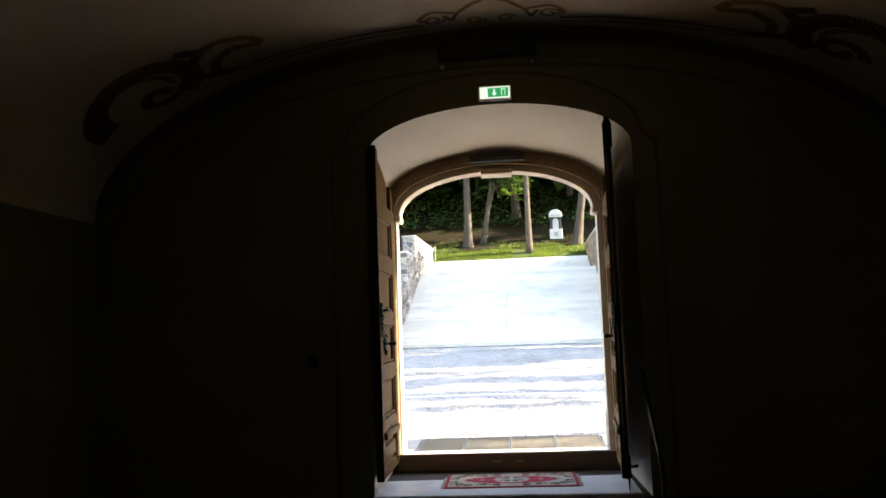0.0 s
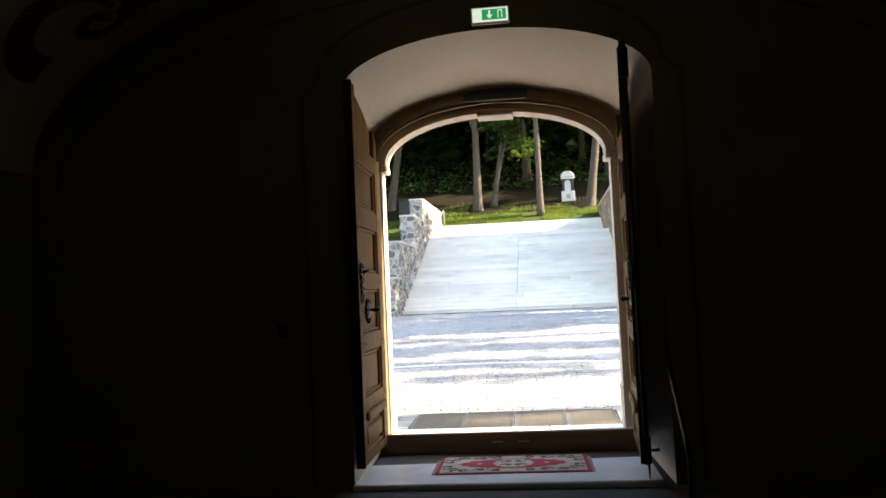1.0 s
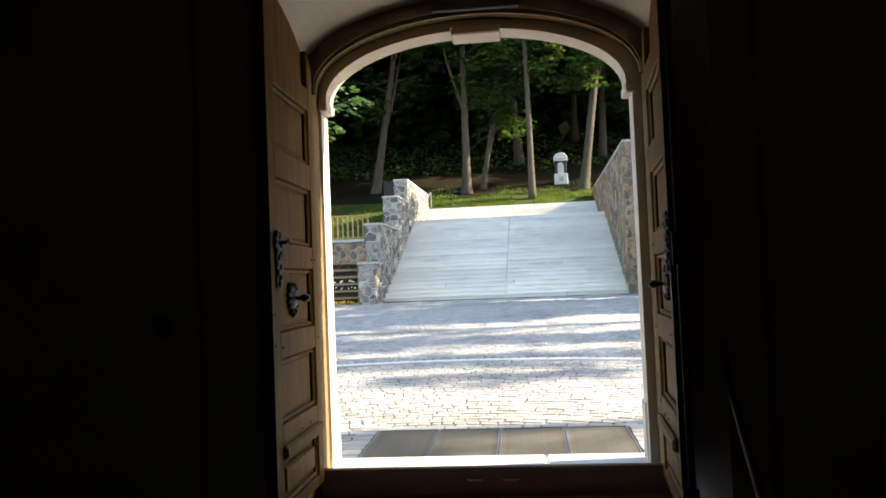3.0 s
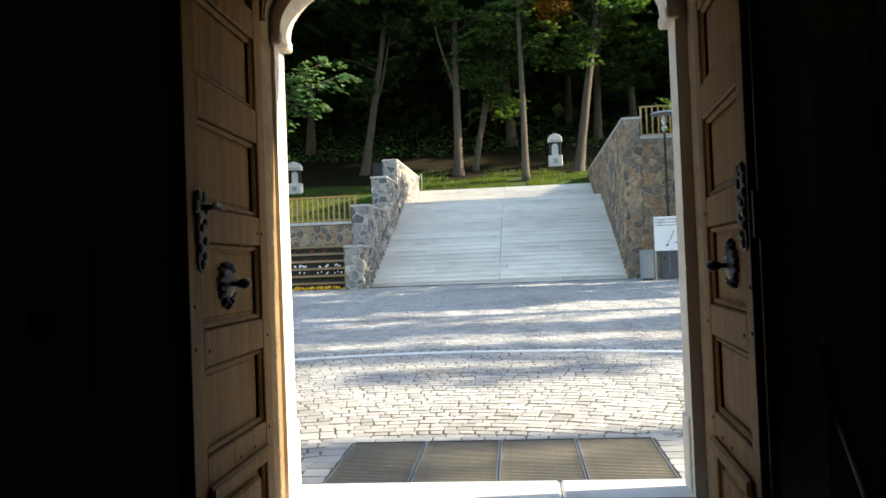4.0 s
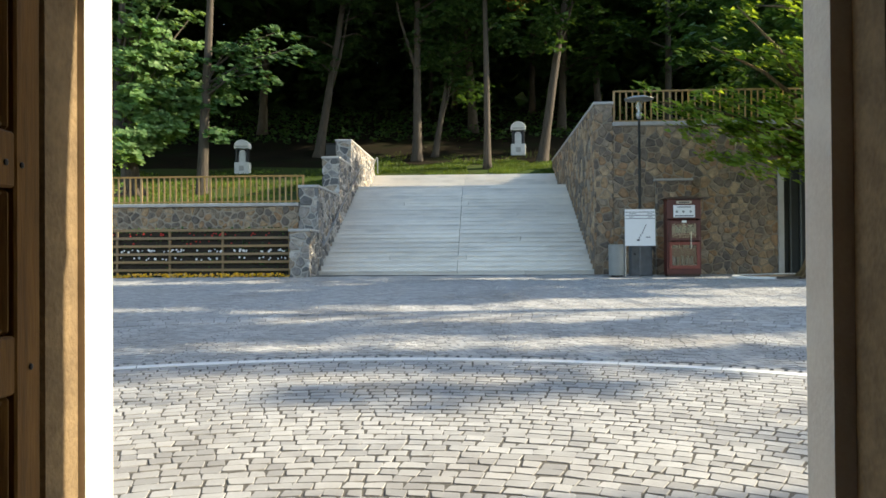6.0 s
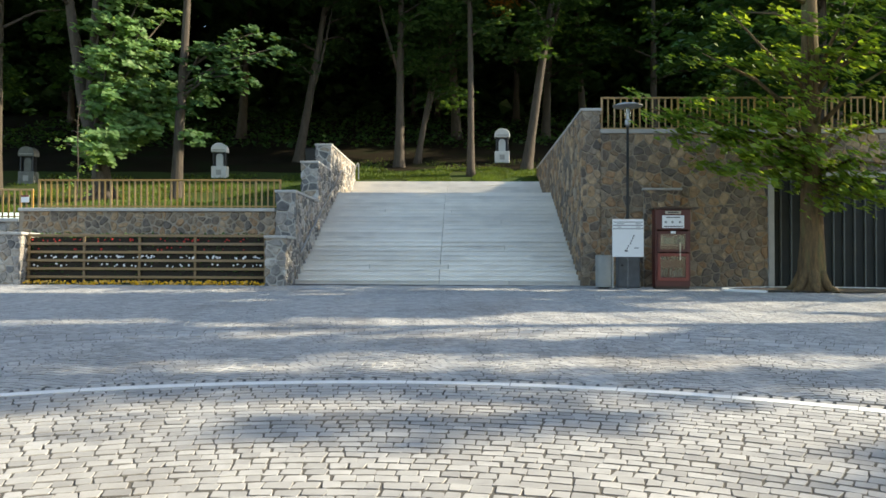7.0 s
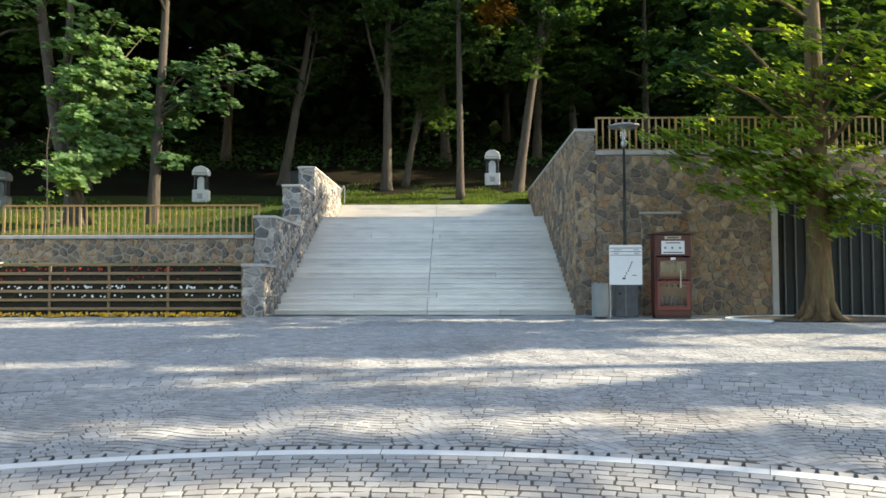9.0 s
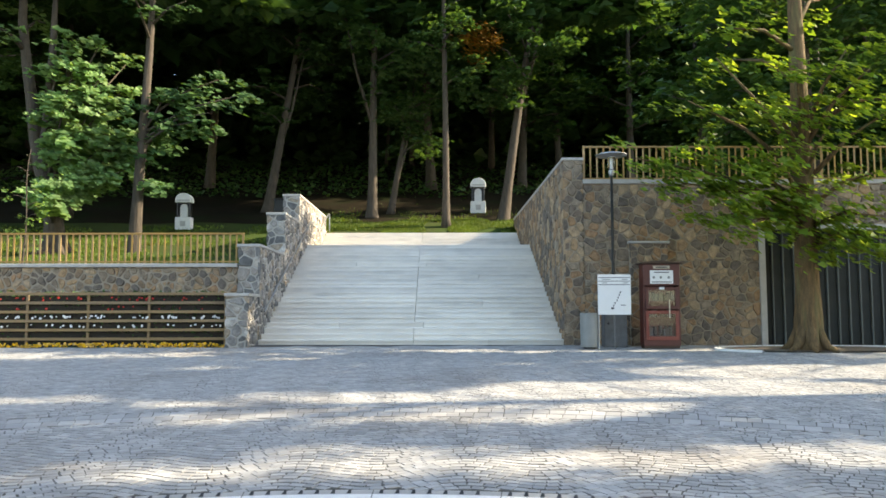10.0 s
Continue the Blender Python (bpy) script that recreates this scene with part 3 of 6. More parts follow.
portal = thing("door_frame", "moulded stone door surround with yellowed plaster rebate", "door frame", CHURCH, kind="structure")
b = Build()
surround(b, arch(1.115, -0.1, 2.66, 3.12), arch(1.185, -0.1, 2.735, 3.225), -0.16, 0.02)
part("rebate", b, M["rebate"], portal, "yellowed rough plaster rebate")
b = Build()
surround(b, arch(1.08, 2.62, 2.64, 3.09), arch(1.14, 2.62, 2.70, 3.17), -0.185, -0.16)
surround(b, arch(1.085, 2.62, 2.66, 3.12), arch(1.105, 2.62, 2.68, 3.15), -0.205, -0.185)
part("arch_moulding", b, M["rebate"], portal, "brown-grey moulded arch band", bevel=0.004)
b = Build()
surround(b, STONE_I, arch(1.185, 0.05, 2.735, 3.245), 0.02, 0.20)
part("jamb", b, M["frame"], portal, bevel=0.012)
b = Build()
surround(b, [(x - 0.02, z) for x, z in arch(1.035, 2.60, 2.62, 3.045)], [(x - 0.02, z) for x, z in arch(1.075, 2.60, 2.63, 3.072)], 0.0, 0.21)
b.box(-1.11, -1.045, -0.01, 0.215, 2.54, 2.605)
b.box(1.005, 1.08, -0.01, 0.215, 2.54, 2.605)
b.box(-0.16, 0.18, -0.015, 0.22, 3.01, 3.075)
part("arch_stone", b, M["frame"], portal, bevel=0.01)
for x0, x1 in ((-1.15, -1.083), (1.043, 1.11)):
    part("plinth", Build().box(x0, x1, 0.06, 0.235, 0.05, 0.46), M["frame"], portal, bevel=0.014)
bar = thing("door_closer_bar", "flat black metal bar fixed above the doorway", "door closer", CHURCH)
part("housing", Build().box(-0.26, 0.32, -0.26, -0.21, 3.10, 3.165), M["black"], bar, bevel=0.008)
part("bracket", Build().box(-0.16, -0.10, -0.21, -0.15, 3.105, 3.15), M["black"], bar)
part("bracket", Build().box(0.14, 0.20, -0.21, -0.15, 3.105, 3.15), M["black"], bar)

# ---- door leaves ----
PANELS = [(0.10, 0.37), (0.555, 0.92), (1.065, 1.43), (1.57, 1.945), (2.11, 2.47), (2.62, 3.2)]
LEAF_W, LEAF_T = 1.04, 0.06


def leaf_top(s):
    """Height of the leaf's arched top at s from the hinge."""
    k = 1 - min(1.0, max(0.0, s / LEAF_W))
    return 2.66 + 0.44 * math.sqrt(max(0.0, 1 - k * k * 0.96))


def door_leaf(name, label, m, mirror):
    """A panelled leaf: s runs from the hinge (0) to the free edge; its inner show face looks to +x."""
    door = thing(name, label, "door", m, kind="structure")
    k = -1 if mirror else 1

    def slab(nm, s0, s1, z0, z1, d0, d1, mat, bevel=0.006, arched=False, lab=""):
        if arched:
            n = 10
            top = [(s0 + (s1 - s0) * i / n, leaf_top(s0 + (s1 - s0) * i / n) - (0.0 if z1 is None else z1)) for i in range(n, -1, -1)]
            pts = [(s0, z0), (s1, z0)] + top
        else:
            pts = [(s0, z0), (s1, z0), (s1, z1), (s0, z1)]
        vs0, vs1 = [Vector((k * d0, -s, z)) for s, z in pts], [Vector((k * d1, -s, z)) for s, z in pts]
        n = len(pts)
        bb = Build().add(vs0 + vs1, [tuple(range(n)), tuple(range(2 * n - 1, n - 1, -1))] + [(i, (i + 1) % n, (i + 1) % n + n, i + n) for i in range(n)])
        return part(nm, bb, mat, door, lab, bevel=bevel)

    st0, st1 = 0.115, 0.15
    slab("stile", 0.0, st0, 0.03, None, 0.0, LEAF_T, M["wood"], arched=True)
    slab("stile", LEAF_W - st1, LEAF_W, 0.03, None, 0.0, LEAF_T, M["wood"], arched=True)
    slab("edge_strip", LEAF_W, LEAF_W + 0.012, 0.03, leaf_top(LEAF_W), 0.0, LEAF_T + 0.01, M["wood_edge"], 0.003, lab="dark worn door edge")
    for z0, z1 in zip([0.03] + [p[1] for p in PANELS[:-1]], [p[0] for p in PANELS]):
        slab("rail", st0, LEAF_W - st1, z0, z1, 0.0, LEAF_T - 0.001, M["wood"])
    for i, (z0, z1) in enumerate(PANELS):
        s0, s1 = st0, LEAF_W - st1
        if i == 5:
            slab("panel", s0, s1, z0, 0.02, 0.006, 0.022, M["wood"], 0.0, arched=True)
            continue
        slab("panel", s0, s1, z0, z1, 0.006, 0.02, M["wood"], 0.0)
        if i == 0:
            slab("raised_field", s0 + 0.07, s1 - 0.07, z0 + 0.06, z1 - 0.06, 0.02, 0.05, M["wood"], 0.018)
            slab("weather_board", s0 - 0.02, s1 + 0.02, z1, z1 + 0.075, LEAF_T, LEAF_T + 0.03, M["wood"], 0.014)
        if i != 0:
            slab("field", s0 + 0.045, s1 - 0.045, z0 + 0.045, z1 - 0.045, 0.018, 0.024, M["wood"], 0.004)
        for a0, a1, c0, c1 in ((s0, s0 + 0.028, z0, z1), (s1 - 0.028, s1, z0, z1), (s0 + 0.028, s1 - 0.028, z0, z0 + 0.028), (s0 + 0.028, s1 - 0.028, z1 - 0.028, z1)):
            slab("moulding", a0, a1, c0, c1, 0.02, 0.048, M["wood"], 0.012)
    for s, z in ((0.09, 1.49), (0.16, 1.49), (0.05, 0.98), (LEAF_W - 0.2, 0.98), (0.3, 0.47), (0.5, 0.47), (LEAF_W - 0.06, 1.17), (LEAF_W - 0.06, 1.0), (0.12, 2.5), (0.07, 0.52)):
        part("peg", Build().turned([(0.008, 0), (0.008, 0.004), (0.004, 0.006)], Matrix.Translation((k * LEAF_T, -s, z)) @ pose(0, 0, 0, 0, k * 90, 0), 8), M["iron"], door)
    # knob with its pierced oval rosette
    c = Matrix.Translation((k * 0.022, -0.53, 1.25)) @ pose(0, 0, 0, 0, k * 90, 0) @ Matrix.Diagonal((0.72, 1.0, 1.35, 1))
    ros = Build()
    ros.turned([(0.0, 0), (0.070, 0), (0.070, 0.010), (0.055, 0.02), (0.03, 0.026), (0.0, 0.026)], c @ Matrix.Diagonal((1.4, 1.15, 1, 1)), 20)
    for j in range(14):
        a = 2 * math.pi * j / 14
        ros.turned([(0.0, 0.0), (0.022, 0.004), (0.018, 0.016), (0.0, 0.024)], c @ Matrix.Translation(((0.118 + 0.012 * math.cos(3 * a)) * math.cos(a), 0.086 * math.sin(a), 0)) @ Matrix.Rotation(a, 4, "Z") @ Matrix.Diagonal((1.5, 0.7, 1, 1)), 8)
    part("rosette", ros, M["iron"], door, "pierced black iron rosette", smooth=True)
    part("knob", Build().turned([(0.018, 0.02), (0.016, 0.04), (0.022, 0.046), (0.032, 0.058), (0.034, 0.07), (0.024, 0.084), (0.008, 0.088)], c, 14), M["iron"], door, "black iron door knob", smooth=True)
    # lock plate and lever by the free edge
    s = LEAF_W - (0.085 if mirror else 0.135)
    plate = [(-0.02, 1.28), (0.0, 1.262), (0.02, 1.28), (0.028, 1.33), (0.018, 1.38), (0.026, 1.44), (0.024, 1.50), (0.034, 1.56), (0.03, 1.62), (0.012, 1.66), (-0.012, 1.66), (-0.03, 1.62), (-0.034, 1.56), (-0.024, 1.50), (-0.026, 1.44), (-0.018, 1.38), (-0.028, 1.33)]
    plate = [(x * 1.75, 1.30 + (z - 1.262) * 0.83) for x, z in plate]
    bp = Build()
    nn = len(plate)
    bp.add([(k * LEAF_T, -(s + x), z) for x, z in plate] + [(k * (LEAF_T + 0.01), -(s + x), z) for x, z in plate], [tuple(range(nn)), tuple(range(2 * nn - 1, nn - 1, -1))] + [(i, (i + 1) % nn, (i + 1) % nn + nn, i + nn) for i in range(nn)])
    for dy, z in ((0, 1.335), (0.022, 1.37), (-0.02, 1.40), (0.03, 1.43), (-0.034, 1.45), (0, 1.48), (0.036, 1.50), (-0.036, 1.52), (0.05, 1.56), (-0.05, 1.57), (0.03, 1.61), (-0.03, 1.615)):
        bp.turned([(0.0, 0), (0.024, 0.002), (0.019, 0.014), (0.0, 0.02)], Matrix.Translation((k * (LEAF_T + 0.006), -s + dy, z)) @ pose(0, 0, 0, 0, k * 90, 0), 10)
    part("lock_plate", bp, M["iron"], door, "ornate black iron lock plate", bevel=0.003)
    if not mirror:
        x = LEAF_T
        part("lever", Build().tube([(x, -s, 1.565), (x + 0.05, -s, 1.565), (x + 0.055, -s + 0.03, 1.575), (x + 0.05, -s + 0.075, 1.585), (x + 0.05, -s + 0.11, 1.575), (x + 0.05, -s + 0.13, 1.56)], [0.011, 0.011, 0.012, 0.011, 0.010, 0.007], 10), M["iron"], door, "curved black iron lever", smooth=True)
    else:
        # long shoot bolt with scrolled ends on the free edge
        x = -LEAF_T
        bolt = Build()
        bolt.tube([(x + 0.03, -LEAF_W - 0.025, 0.02), (x + 0.03, -LEAF_W - 0.025, 3.12)], [0.012, 0.012], 8)
        bolt.box(x - 0.01, x + 0.07, -LEAF_W - 0.05, -LEAF_W, 2.95, 3.14)
        bolt.turned([(0.0, 0), (0.04, 0.01), (0.045, 0.05), (0.025, 0.09), (0.03, 0.11), (0.0, 0.13)], Matrix.Translation((x + 0.03, -LEAF_W - 0.02, 3.12)), 12)
        bolt.box(x - 0.01, x + 0.07, -LEAF_W - 0.05, -LEAF_W, 0.03, 0.22)
        bolt.box(x, x + 0.06, -LEAF_W - 0.05, -LEAF_W, 1.35, 1.52)
        bolt.tube([(x + 0.03, -LEAF_W - 0.03, 0.13), (x + 0.10, -LEAF_W - 0.05, 0.13), (x + 0.13, -LEAF_W - 0.05, 0.14)], [0.010, 0.012, 0.016], 8)
        bolt.tube([(x + 0.05, -LEAF_W - 0.03, 0.05), (x + 0.05, -LEAF_W - 0.03, -0.085)], [0.012, 0.004], 8)
        part("shoot_bolt", bolt, M["iron"], door, "long black iron shoot bolt with finials", bevel=0.004)
    for z in (0.35, 1.3, 2.35):
        part("hinge", Build().tube([(-k * 0.01, 0.012, z), (-k * 0.01, 0.012, z + 0.14)], [0.013, 0.013], 10), M["iron"], door)
    return door


door_leaf("door_1", "open panelled oak door leaf with lever and knob", CHURCH @ pose(-1.155, -0.22, 0, 0, 0, 0.7), False)
door_leaf("door_2", "open panelled oak door leaf with shoot bolt", CHURCH @ pose(1.155, -0.22, 0, 0, 0, -3.7), True)

# ---- small things inside ----
ex = thing("exit_sign", "lit green and white emergency exit sign above the arch", "exit sign", CHURCH @ pose(0.06, INNER_F, 3.535))
part("case", Build().box(-0.155, 0.155, -0.05, -0.004, -0.07, 0.07), M["white"], ex, bevel=0.012)
part("face", Build().box(-0.14, 0.14, -0.054, -0.05, -0.055, 0.055), M["sign_white"], ex, "lit white sign face")
part("green_field", Build().box(-0.065, 0.125, -0.058, -0.054, -0.042, 0.042), M["sign_green"], ex, "lit green field")
arrow = Build()
arrow.box(-0.012, 0.002, -0.061, -0.058, -0.005, 0.032)
arrow.add([(-0.03, -0.061, -0.004), (0.02, -0.061, -0.004), (-0.005, -0.061, -0.034), (-0.03, -0.058, -0.004), (0.02, -0.058, -0.004), (-0.005, -0.058, -0.034)], [(0, 2, 1), (3, 4, 5), (0, 1, 4, 3), (1, 2, 5, 4), (2, 0, 3, 5)])
part("arrow", arrow, M["sign_white"], ex, "white arrow")
arrow = Build()
arrow.box(0.06, 0.066, -0.061, -0.058, -0.032, 0.032)
arrow.box(0.09, 0.096, -0.061, -0.058, -0.032, 0.032)
arrow.box(0.066, 0.09, -0.061, -0.058, 0.026, 0.032)
part("doorway_mark", arrow, M["sign_white"], ex, "white doorway outline")
beam = thing("curtain_box", "long black box with two round studs above the exit sign", "curtain box", CHURCH @ pose(0.0, INNER_F, 3.93))
part("housing", Build().box(-0.46, 0.46, -0.09, -0.004, -0.05, 0.11), M["black"], beam, bevel=0.01)
for x in (-0.42, 0.42):
    part("stud", Build().turned([(0.018, 0), (0.022, 0.02), (0.01, 0.035)], pose(x, -0.004, -0.11, 90, 0, 0), 12), M["white"], beam, "pale round stud", smooth=True)
sw = thing("light_switch", "dark square light switch on the plaster wall", "light switch", CHURCH @ pose(-1.72, INNER_F, 1.12))
part("plate", Build().box(-0.045, 0.045, -0.018, -0.003, -0.05, 0.05), M["wood_edge"], sw, bevel=0.005)
part("rocker", Build().box(-0.022, 0.022, -0.026, -0.018, -0.03, 0.03), M["black"], sw, bevel=0.003)
hr = thing("handrail", "slanting black iron handrail beside the door niche", "handrail", CHURCH @ pose(1.25, INNER_F, 0))
part("rail", Build().tube([(0.0, -0.09, 0.95), (0.0, -0.14, 0.78), (0.03, -0.50, 0.30), (0.03, -0.62, 0.15)], [0.02] * 4, 10), M["black"], hr, smooth=True)
part("post", Build().tube([(0.03, -0.58, FLOOR), (0.03, -0.58, 0.2)], [0.016, 0.016], 10), M["black"], hr)
part("wall_bracket", Build().tube([(0.0, -0.003, 0.95), (0.0, -0.09, 0.95)], [0.014, 0.014], 8), M["black"], hr)

# ---- rug ----
rug = thing("door_rug", "small red and cream patterned wool rug on the niche floor", "rug", CHURCH @ pose(0.045, -0.62, -0.1, 0, 0, 0.8))
RW, RD = 0.63, 0.33
part("border", Build().box(-RW, RW, -RD, RD, 0.001, 0.010), M["rug_red"], rug, "crimson outer border", bevel=0.003)
part("cream_band", Build().box(-RW + 0.035, RW - 0.035, -RD + 0.03, RD - 0.03, 0.010, 0.0125), M["rug_cream"], rug, "cream figured ground")


def lozenge(rx, ry, z0, z1, lobes, depth, sharp):
    pts = []
    for k in range(72):
        a = 2 * math.pi * k / 72
        c, q = math.cos(a), math.sin(a)
        f = 1 + depth * math.cos(lobes * a)
        pts.append((rx * f * math.copysign(abs(c) ** sharp, c), ry * f * math.copysign(abs(q) ** sharp, q)))
    n = len(pts)
    return Build().add([(x, y, z0) for x, y in pts] + [(x, y, z1) for x, y in pts], [tuple(range(n, 2 * n))] + [(k, (k + 1) % n, (k + 1) % n + n, k + n) for k in range(n)])


part("field", lozenge(0.44, 0.185, 0.0125, 0.0145, 20, 0.045, 1.15), M["rug_red"], rug, "crimson scalloped field")
part("medallion", lozenge(0.165, 0.15, 0.0145, 0.0162, 12, 0.07, 1.0), M["rug_cream"], rug, "cream flowered medallion")
rr = random.Random(4)
for sx in (-1, 1):
    for sy in (-1, 1):
        for cx, cy, size, turn in ((0.50, 0.20, 0.062, 0.3), (0.40, 0.235, 0.045, 1.9), (0.27, 0.225, 0.05, 0.8), (0.13, 0.235, 0.045, 2.4), (0.535, 0.09, 0.045, 1.2), (0.05, 0.07, 0.045, 0.6)):
            zt_ = 0.0135 if cy > 0.08 else 0.0168
            pts = []
            for k in range(15):
                a = turn + 0.42 * k
                q = size * (0.25 + 0.75 * k / 14)
                pts.append((sx * (cx + q * math.cos(a) * 1.25), sy * (cy + q * math.sin(a) * 0.8), zt_))
            part("woven_scroll", Build().tube(pts, [0.0045] * 15, 5), M["rug_brown"], rug, "dark brown woven scroll")
        for k in range(5):
            x, y = sx * rr.uniform(0.1, 0.54), sy * rr.uniform(0.205, 0.26)
            part("floral_motif", Build().turned([(0.016, 0.0125), (0.013, 0.0142), (0.003, 0.0145)], Matrix.Translation((x, y, 0)), 8), M["rug_brown"], rug, "brown woven flower")
    part("floral_motif", Build().turned([(0.02, 0.0145), (0.016, 0.016), (0.003, 0.0164)], Matrix.Translation((sx * 0.28, 0, 0)), 8), M["rug_cream"], rug, "cream woven flower")
for s in (-1, 1):
    fr = Build()
    for k in range(64):
        y = -RD + 0.006 + k * (2 * RD - 0.012) / 63
        fr.box(s * RW, s * (RW + rr.uniform(0.02, 0.032)), y - 0.003, y + 0.003, 0.001, 0.005) if s > 0 else fr.box(s * (RW + rr.uniform(0.02, 0.032)), s * RW, y - 0.003, y + 0.003, 0.001, 0.005)
    ob = part("fringe", fr, M["rug_cream"], rug, "cream fringe")

# ================= OUTSIDE: SETTING =================
ARC_C, ARC_R = Vector((-1.0, 6.86)), 8.0           # the white stone band in the paving
b = Build()
xs = [-160, -60, -25, -12, -6, 0, 6, 12, 25, 60, 160]
ys = [-60, -5, 5, 9, 12, 16, 22, 31.5]
for j, y in enumerate(ys):
    b.v += [(x, y, (slope(y) if y > 5 else slope(5) - 0.1) - 0.006) for x in xs]
b.f += [(j * 11 + i, j * 11 + i + 1, (j + 1) * 11 + i + 1, (j + 1) * 11 + i) for j in range(len(ys) - 1) for i in range(10)]
tagged(part("ground", b, M["bedding"]), "sandy bed of the paved square", "ground", kind="structure")


def hill(u, v):
    """Height of the wooded slope in the stairs' frame."""
    side = min(1.0, max(0.0, (v - 1.3) / 12.7))
    left, right = 2.12 + 2.25 * side ** 1.2, 4.42 + 0.1 * side
    if v > 14.0:
        base = 4.33 + 0.30 * (min(v, 110) - 14.0)
        k = min(1.0, (v - 14.0) / 4)
        left = right = base
    if u < -4.1:
        z = left
    elif u > 4.8:
        z = right
    else:
        z = 4.33 + 0.30 * (min(v, 110) - 14.0) if v >= 14.05 else -0.3 + 0.30 * (v - 1.3)
    if v > 14.6:
        z += 0.12 * noise.noise((u * 0.35, v * 0.35, 0)) * min(1, (v - 14.6) / 3)
    return z


us = [-150, -100, -70, -50, -38] + [-30 + k for k in range(25)] + [-4.9, -4.12, -4.08, -3, -2, -1, 0, 1, 2, 3, 4, 4.78, 4.82, 5.4] + [6 + k for k in range(26)] + [38, 50, 70, 100, 150]
vs_ = [1.3, 1.6, 2, 3, 4, 5, 6, 7, 8, 9, 10, 11, 12, 13, 13.95, 14.1, 14.6] + [15 + 0.8 * k for k in range(30)] + [42, 48, 56, 70, 110, 200]
b = Build()
b.v = [(u, v, hill(u, v)) for v in vs_ for u in us]
nu = len(us)
b.f = [(j * nu + i, j * nu + i + 1, (j + 1) * nu + i + 1, (j + 1) * nu + i) for j in range(len(vs_) - 1) for i in range(nu - 1)]
cut = vs_.index(14.6) + 3
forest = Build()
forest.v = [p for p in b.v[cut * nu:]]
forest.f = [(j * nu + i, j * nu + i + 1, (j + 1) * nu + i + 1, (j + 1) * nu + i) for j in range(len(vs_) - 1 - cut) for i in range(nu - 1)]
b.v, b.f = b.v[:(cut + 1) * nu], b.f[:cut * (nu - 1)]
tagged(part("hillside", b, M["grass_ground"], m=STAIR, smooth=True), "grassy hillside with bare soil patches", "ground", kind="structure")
tagged(part("forest_floor", forest, M["litter"], m=STAIR, smooth=True), "brown leaf litter darkened for the shade under the trees", "ground", kind="structure")

# ---- stairs ----
U0, U1, RISE, RUN, FOOT = -3.75, 4.56, 0.1545, 0.368, 1.2
stairs = thing("outdoor_stairs", "wide flight of pale grey stone steps up the hill", "stairs", STAIR, kind="structure")
JOINT = 0.46


def tread_mesh(x0, x1, deep, nose=0.016):
    bb = Build()
    bb.box(x0, x1, -nose, deep + 0.02, -0.05, 0.0)
    bb.box(x0, x1, nose * 0.8, deep, -0.056, -0.05)
    bb.box(x0, x1, 0.0, deep, -RISE - 0.02, -0.056)
    me = bb.mesh("step", 0.006)
    me.materials.append(M["step"])
    return me


def tread_sets(nose):
    return [[tread_mesh(U0, JOINT - 0.006, RUN, nose), tread_mesh(JOINT + 0.006, U1, RUN, nose)], [tread_mesh(U0, -1.706, RUN, nose), tread_mesh(-1.694, JOINT + 0.25, RUN, nose), tread_mesh(JOINT + 0.262, U1, RUN, nose)], [tread_mesh(U0, JOINT - 0.006, RUN, nose), tread_mesh(JOINT + 0.006, 2.494, RUN, nose), tread_mesh(2.506, U1, RUN, nose)]]


sets, worn_sets = tread_sets(0.014), tread_sets(0.028)
order = [2, 0, 0, 1, 0, 0, 0, 2, 0, 0, 0, 0, 0, 2, 0, 0, 1, 0, 0, 0, 0, 0, 0, 0, 0, 0, 0, 0]
r = random.Random(9)
v, z = FOOT, 0.02
for k in range(28):
    if k == 22:
        v = 11.9
    z += RISE
    for me in (worn_sets if k < 9 else sets)[order[k]]:
        part("step", me, None, stairs, m=pose(0, v + r.uniform(-0.004, 0.004), z + r.uniform(-0.003, 0.003)))
    v += RUN
part("landing", Build().box(U0, U1, FOOT + 22 * RUN, 11.95, 3.2, 0.02 + 22 * RISE - 0.006), M["step"], stairs, bevel=0.006)
part("top_landing", Build().box(U0, U1, v, v + 0.5, 4.1, z - 0.006), M["step"], stairs, bevel=0.006)


